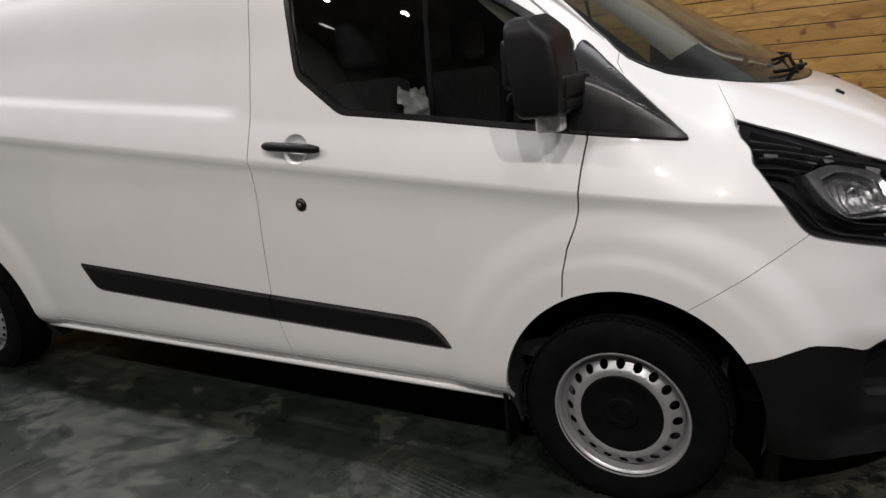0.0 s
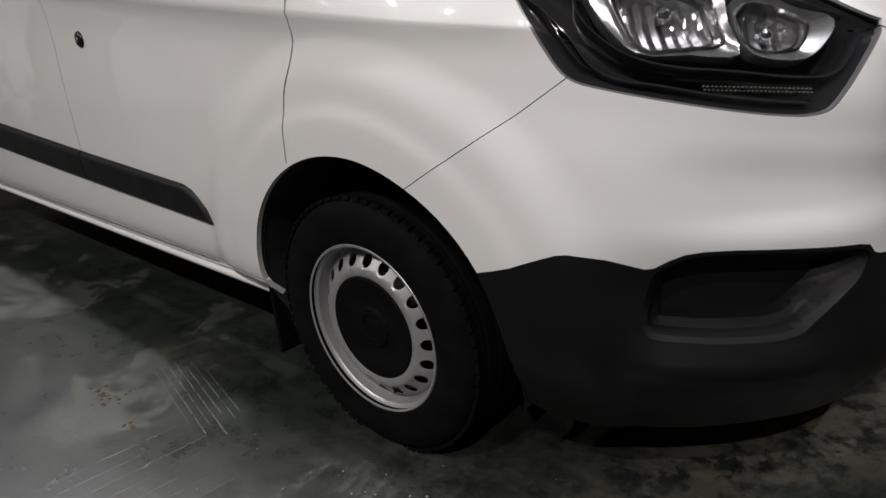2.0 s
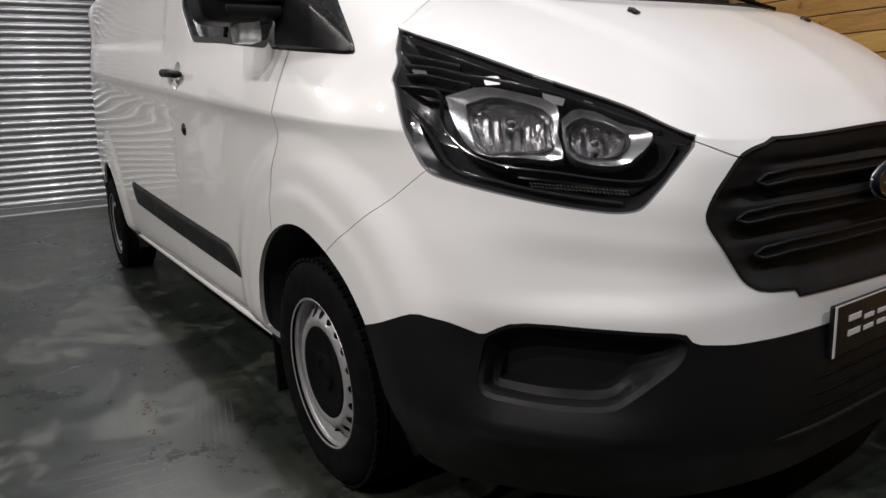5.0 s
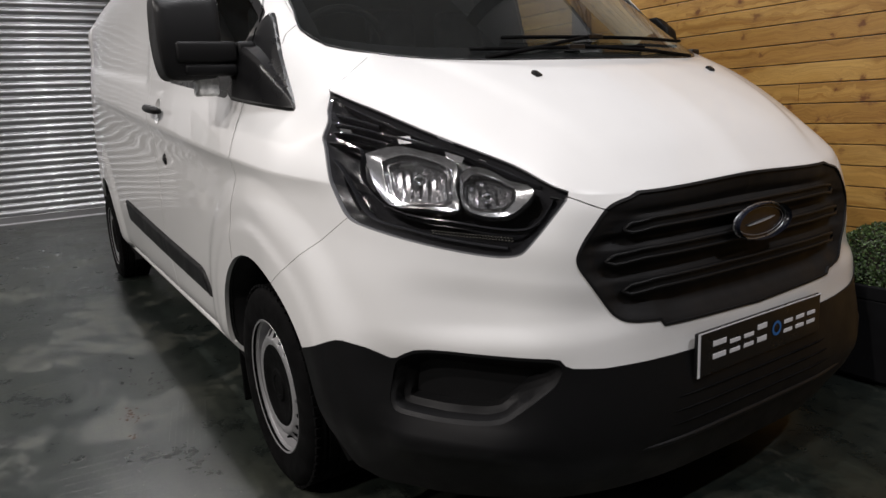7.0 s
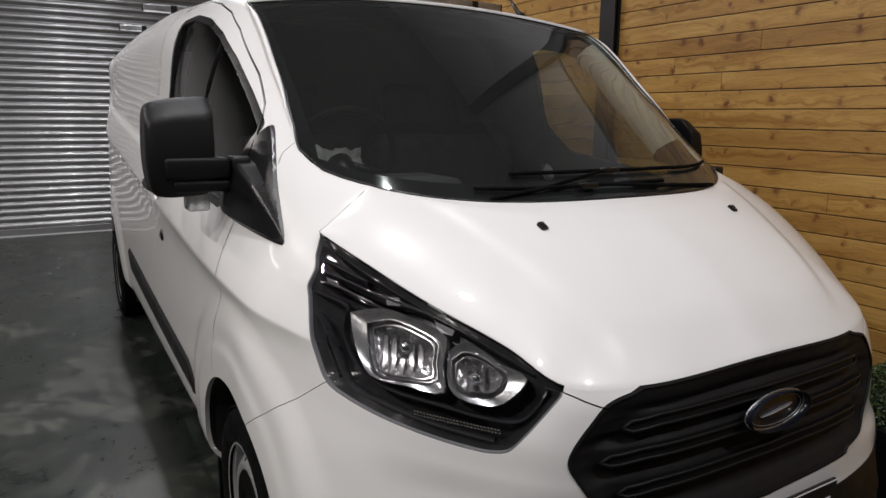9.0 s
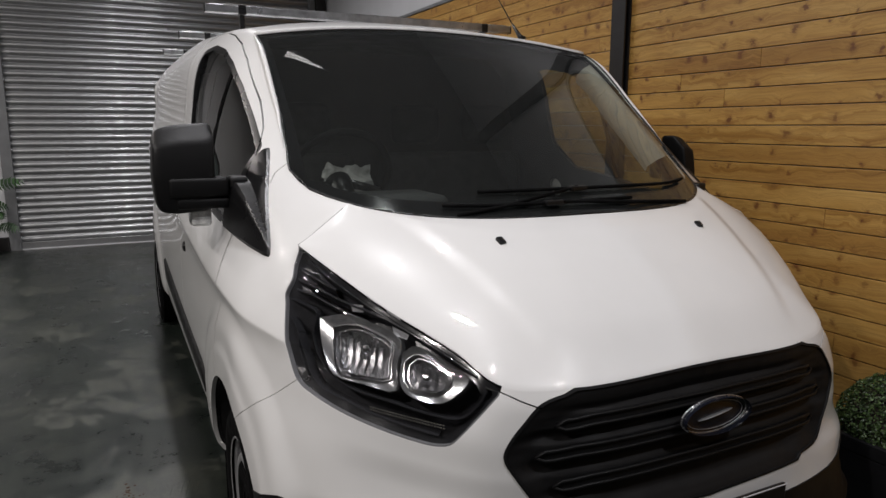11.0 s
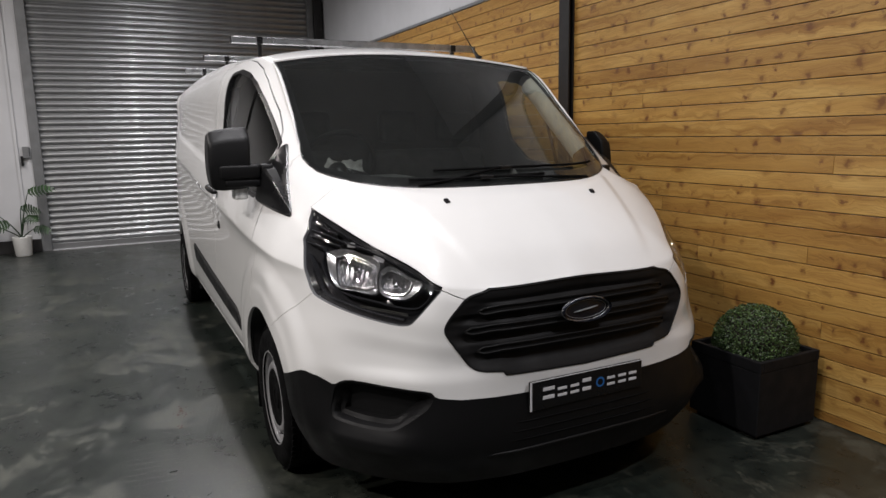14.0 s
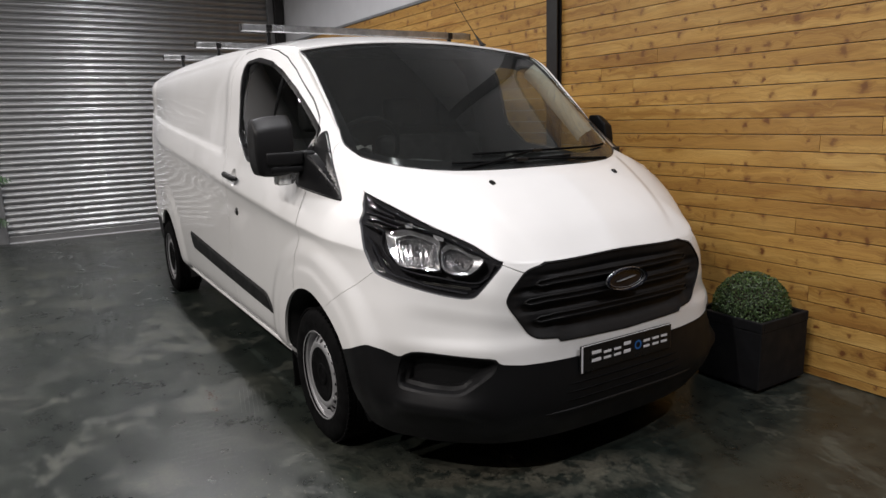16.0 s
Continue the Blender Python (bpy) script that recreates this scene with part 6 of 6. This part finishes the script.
rng = random.Random(5)
for way, reach, tall, long, wide in ((1.5, 0.12, 0.60, 0.30, 0.10), (2.0, 0.02, 0.40, 0.24, 0.11), (-1.5, 0.24, 0.34, 0.28, 0.12), (-1.2, 0.12, 0.22, 0.26, 0.12), (-1.9, 0.34, 0.20, 0.24, 0.11), (0.6, 0.14, 0.30, 0.22, 0.10), (1.2, 0.16, 0.14, 0.20, 0.09)):
    pts = [Vector((math.cos(way) * reach * t**1.5, math.sin(way) * reach * t**1.5, 0.21 + tall * t)) for t in np.linspace(0, 1, 9)]
    stem = tube("stem", pts, [0.010 - 0.005 * t for t in np.linspace(0, 1, 9)], PALM_LEAF, pot, "green leaf stem", 6)
    out = Vector((math.cos(way), math.sin(way), 0.25 if tall > 0.5 else -0.1))
    cut_leaf(stem, pts[-1], pts[-1] + out, long, wide, Vector((0.75, 0, 0.66)), rng)

# ---- planter with a clipped ball ----
PX0, PX1, PY0, PY1, PZ = 0.49, 0.905, 1.075, 1.49, 0.385
planter = thing("planter", ((PX0 + PX1) / 2, (PY0 + PY1) / 2, 0), "plain square black planter standing on the concrete floor", "planter")
h = (PX1 - PX0) / 2
bm = bmesh.new()
box(bm, -h + 0.002, h - 0.002, -h + 0.002, h - 0.002, 0.022, PZ - 0.0525, 0.005)
part("body", bm, PLANTER, planter)
for x0, x1, y0, y1 in ((-h, h, -h, -h + 0.022), (-h, h, h - 0.022, h), (-h, -h + 0.022, -h + 0.0225, h - 0.0225), (h - 0.022, h, -h + 0.0225, h - 0.0225)):
    bm = bmesh.new()
    box(bm, x0, x1, y0, y1, PZ - 0.052, PZ, 0.004)
    part("rim_board", bm, PLANTER, planter)
bm = bmesh.new()
box(bm, -h + 0.03, h - 0.03, -h + 0.03, h - 0.03, 0.0, 0.0215)
part("foot", bm, PLANTER, planter)
bm = bmesh.new()
box(bm, -h + 0.023, h - 0.023, -h + 0.023, h - 0.023, PZ - 0.0495, PZ - 0.03)
part("soil", bm, SOIL_AND_CORE, planter)

ball = thing("topiary_ball", ((PX0 + PX1) / 2 + 0.005, (PY0 + PY1) / 2 - 0.003, PZ - 0.02), "round clipped box ball of small green leaves in planter", "plant")
rng = random.Random(11)
verts, faces = [], []
R = 0.198
for k in range(7500):
    z = rng.uniform(-0.25, 1)
    t = rng.uniform(0, 2 * math.pi)
    q = math.sqrt(max(0, 1 - z * z))
    d = Vector((q * math.cos(t), q * math.sin(t), z))
    r = R * (0.86 + 0.14 * rng.random() ** 0.5 + 0.035 * noise.noise(d * 6))
    p = d * r
    n = (d + Vector((rng.gauss(0, 0.6), rng.gauss(0, 0.6), rng.gauss(0, 0.6)))).normalized()
    a = n.cross(Vector((rng.gauss(0, 1), rng.gauss(0, 1), rng.gauss(0, 1)))).normalized()
    b = n.cross(a)
    l, w = rng.uniform(0.008, 0.013), rng.uniform(0.004, 0.006)
    i = len(verts)
    verts += [tuple(p - a * l * 0.5), tuple(p + b * w - n * 0.001), tuple(p + a * l * 0.5 + n * 0.002), tuple(p - b * w - n * 0.001)]
    faces += [(i, i + 1, i + 2), (i, i + 2, i + 3)]
verts = [(x, y, z + 0.03) for x, y, z in verts]
me = bpy.data.meshes.new("foliage")
me.from_pydata(verts, [], faces)
me.materials.append(BOX_LEAF)
ob = new("foliage", me)
ob.parent = ball
tagged(ob, kind="stuff")
# a plain dark sphere stands in for the shaded depth between the leaves
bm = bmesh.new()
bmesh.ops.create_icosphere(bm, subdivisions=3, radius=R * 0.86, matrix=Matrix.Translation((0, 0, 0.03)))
part("twig_core", bm, SOIL_AND_CORE, ball, "plain dark sphere for the shade within the leaves", True)

# ---- steel column before the timber ----
bm = bmesh.new()
box(bm, -1.285, -1.165, Y1 - 0.05, Y1 - 0.04, 0, HIGH)
box(bm, -1.23, -1.22, Y1 - 0.0395, Y1 - 0.012, 0, HIGH)
box(bm, -1.285, -1.165, Y1 - 0.0115, Y1 - 0.002, 0, HIGH)
tagged(part("steel_column", bm, COLUMN), "dark painted steel column standing against timber cladding", "column", kind="structure")

# ---- marks on the floor ----
rng = random.Random(3)


def flecks(name, spots, mat, label):
    verts, faces = [], []
    for cx, cy, rad in spots:
        i, n = len(verts), 7
        for k in range(n):
            t = 2 * math.pi * k / n
            r = rad * rng.uniform(0.5, 1.2)
            verts.append((cx + r * math.cos(t), cy + r * math.sin(t), 0.001))
        verts.append((cx, cy, 0.0015 + rad * 0.15))
        faces += [(i + k, i + (k + 1) % n, i + n) for k in range(n)]
    me = bpy.data.meshes.new(name)
    me.from_pydata(verts, [], faces)
    me.materials.append(mat)
    return tagged(new(name, me), label, "debris", kind="stuff")


RUST = mottled("rusty_dirt", (0.05, 0.026, 0.014), 0.9, 0, 60, 0.4)
PALE = mottled("pale_grit", (0.20, 0.19, 0.16), 0.9, 0, 60, 0.4)
spots = []
for cx, cy, n, s in ((-0.77, -1.295, 16, 0.03), (-0.84, -1.285, 9, 0.02), (-0.60, -1.315, 5, 0.02)):
    spots += [(cx + rng.gauss(0, s), cy + rng.gauss(0, s * 0.6), rng.uniform(0.002, 0.009)) for _ in range(n)]
flecks("rust_flecks", spots, RUST, "rusty brown flecks lying on the concrete floor")
spots = [(rng.gauss(0.35, 0.25), rng.gauss(-1.25, 0.16), rng.uniform(0.001, 0.004)) for _ in range(140)]
spots += [(rng.uniform(-4, 2.2), rng.uniform(-3, -1.1), rng.uniform(0.001, 0.003)) for _ in range(160)]
flecks("grit", spots, PALE, "pale grit scattered over the concrete floor")
# bright scrape marks
SCRAPE = mottled("scraped_concrete", (0.045, 0.047, 0.042), 0.36, 0, 40, 0.4)
verts, faces = [], []
for cx, cy, way, n, gap, long in ((-2.14, -1.62, 83, 3, 0.075, 0.24), (-1.37, -1.56, 98, 2, 0.05, 0.34), (-1.45, -1.44, 95, 1, 0.05, 0.14), (-0.62, -1.18, -13, 7, 0.021, 0.36), (-0.04, -1.49, 83, 10, 0.052, 0.25), (-2.55, -1.75, 75, 2, 0.06, 0.16), (-3.3, -2.1, 80, 2, 0.06, 0.2)):
    d = Vector((math.cos(radians(way)), math.sin(radians(way)), 0))
    s = Vector((-d.y, d.x, 0))
    for k in range(n):
        c = Vector((cx, cy, 0)) + s * gap * k + d * rng.uniform(-0.03, 0.03)
        at = -long / 2
        while at < long / 2:
            seg = rng.uniform(0.03, 0.13)
            w = rng.uniform(0.0007, 0.0022)
            i = len(verts)
            p, q = c + d * at, c + d * (at + seg)
            verts += [tuple(v) for v in (p - s * w + AZ * 0.0008, q - s * w + AZ * 0.0008, q + s * w + AZ * 0.0012, p + s * w + AZ * 0.0012)]
            faces.append((i, i + 1, i + 2, i + 3))
            at += seg + rng.uniform(0.003, 0.02)
me = bpy.data.meshes.new("scrape_marks")
me.from_pydata(verts, [], faces)
me.materials.append(SCRAPE)
tagged(new("scrape_marks", me), "bright scrape marks on the dark concrete floor", "scratches", kind="stuff")

# ---- timber boards ----
BOARD, THICK, WOOD_END = 0.0905, 0.020, 2.9
board_meshes = {}


def board_mesh(long):
    if long not in board_meshes:
        bm = bmesh.new()
        box(bm, 0.0008, long - 0.0008, -THICK, 0.0, 0.0022, BOARD - 0.0022)
        front = [e for e in bm.edges if all(v.co.y < -THICK + 1e-5 for v in e.verts)]
        bmesh.ops.bevel(bm, geom=front, offset=0.0024, segments=2, affect="EDGES", profile=0.6)
        me = mesh_from("plank", bm, WOOD)
        board_meshes[long] = me
    return board_meshes[long]


rng = random.Random(21)
z = 1.407 - 15 * BOARD
while z < WOOD_TOP - 0.02:
    x = X0 + 0.002 - rng.uniform(0, 1.5)
    first = True
    while x < WOOD_END:
        long = rng.choice((3.6, 4.2, 4.8, 5.4))
        if x + long > X0 + 0.01:
            start = max(x, X0 + 0.002)
            long = min(round((x + long - start) * 10) / 10, round((WOOD_END - start) * 10) / 10)
            if long > 0.15:
                p = new("plank", board_mesh(long))
                p.parent = wall_north
                p.location = (start, Y1 + 0.021 - rng.uniform(0, 0.0015), z)
                x = start + long
                continue
        x += max(long, 0.2)
    z += BOARD
bm = bmesh.new()
box(bm, X0 + 0.11, WOOD_END, Y1 + 0.0015, Y1 + 0.021, 0.004, 1.407 - 15 * BOARD, 0.002)
part("plank", bm, WOOD, wall_north, "narrow bottom plank")
bm = bmesh.new()
box(bm, X0 + 0.11, WOOD_END, Y1 - 0.012, Y1 + 0.0215, z + 0.001, z + 0.03, 0.003)
tagged(part("trim", bm, FRAME), "grey capping strip on the timber cladding", "trim", kind="structure")

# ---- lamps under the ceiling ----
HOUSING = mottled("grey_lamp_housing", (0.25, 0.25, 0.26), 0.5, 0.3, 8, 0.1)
# housings out of view, assumed over every lamp and over the fill lamp too
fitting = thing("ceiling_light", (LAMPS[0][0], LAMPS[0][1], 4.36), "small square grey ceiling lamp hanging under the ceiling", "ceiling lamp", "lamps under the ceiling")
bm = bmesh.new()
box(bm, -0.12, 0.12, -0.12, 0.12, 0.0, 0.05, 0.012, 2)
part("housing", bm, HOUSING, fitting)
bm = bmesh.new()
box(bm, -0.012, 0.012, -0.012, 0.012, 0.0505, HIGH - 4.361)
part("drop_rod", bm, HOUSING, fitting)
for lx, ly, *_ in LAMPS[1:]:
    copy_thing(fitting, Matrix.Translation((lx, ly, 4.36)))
# louvred panel lights flush under the ceiling
TUBE = material("glowing_louvre", (0.8, 0.8, 0.8), 0.5)
bsdf(TUBE).inputs["Emission Color"].default_value = (1, 0.98, 0.95, 1)
bsdf(TUBE).inputs["Emission Strength"].default_value = 5.0
panel = thing("panel_light", (-2.0, -0.12, HIGH), "bright louvred panel light set under the ceiling", "panel light", "panel lights")
bm = bmesh.new()
box(bm, -0.17, 0.17, -0.17, 0.17, -0.05, -0.001, 0.006)
part("frame", bm, HOUSING, panel)
for half in (-1, 1):
    for k in range(5):
        bm = bmesh.new()
        x = -0.124 + 0.062 * k
        box(bm, x - 0.019, x + 0.019, *sorted((half * 0.014, half * 0.15)), -0.062, -0.051, 0.003)
        part("louvre", bm, TUBE, panel, "glowing louvre strip")
copy_thing(panel, Matrix.Translation((-5.1, -6.6, HIGH)))
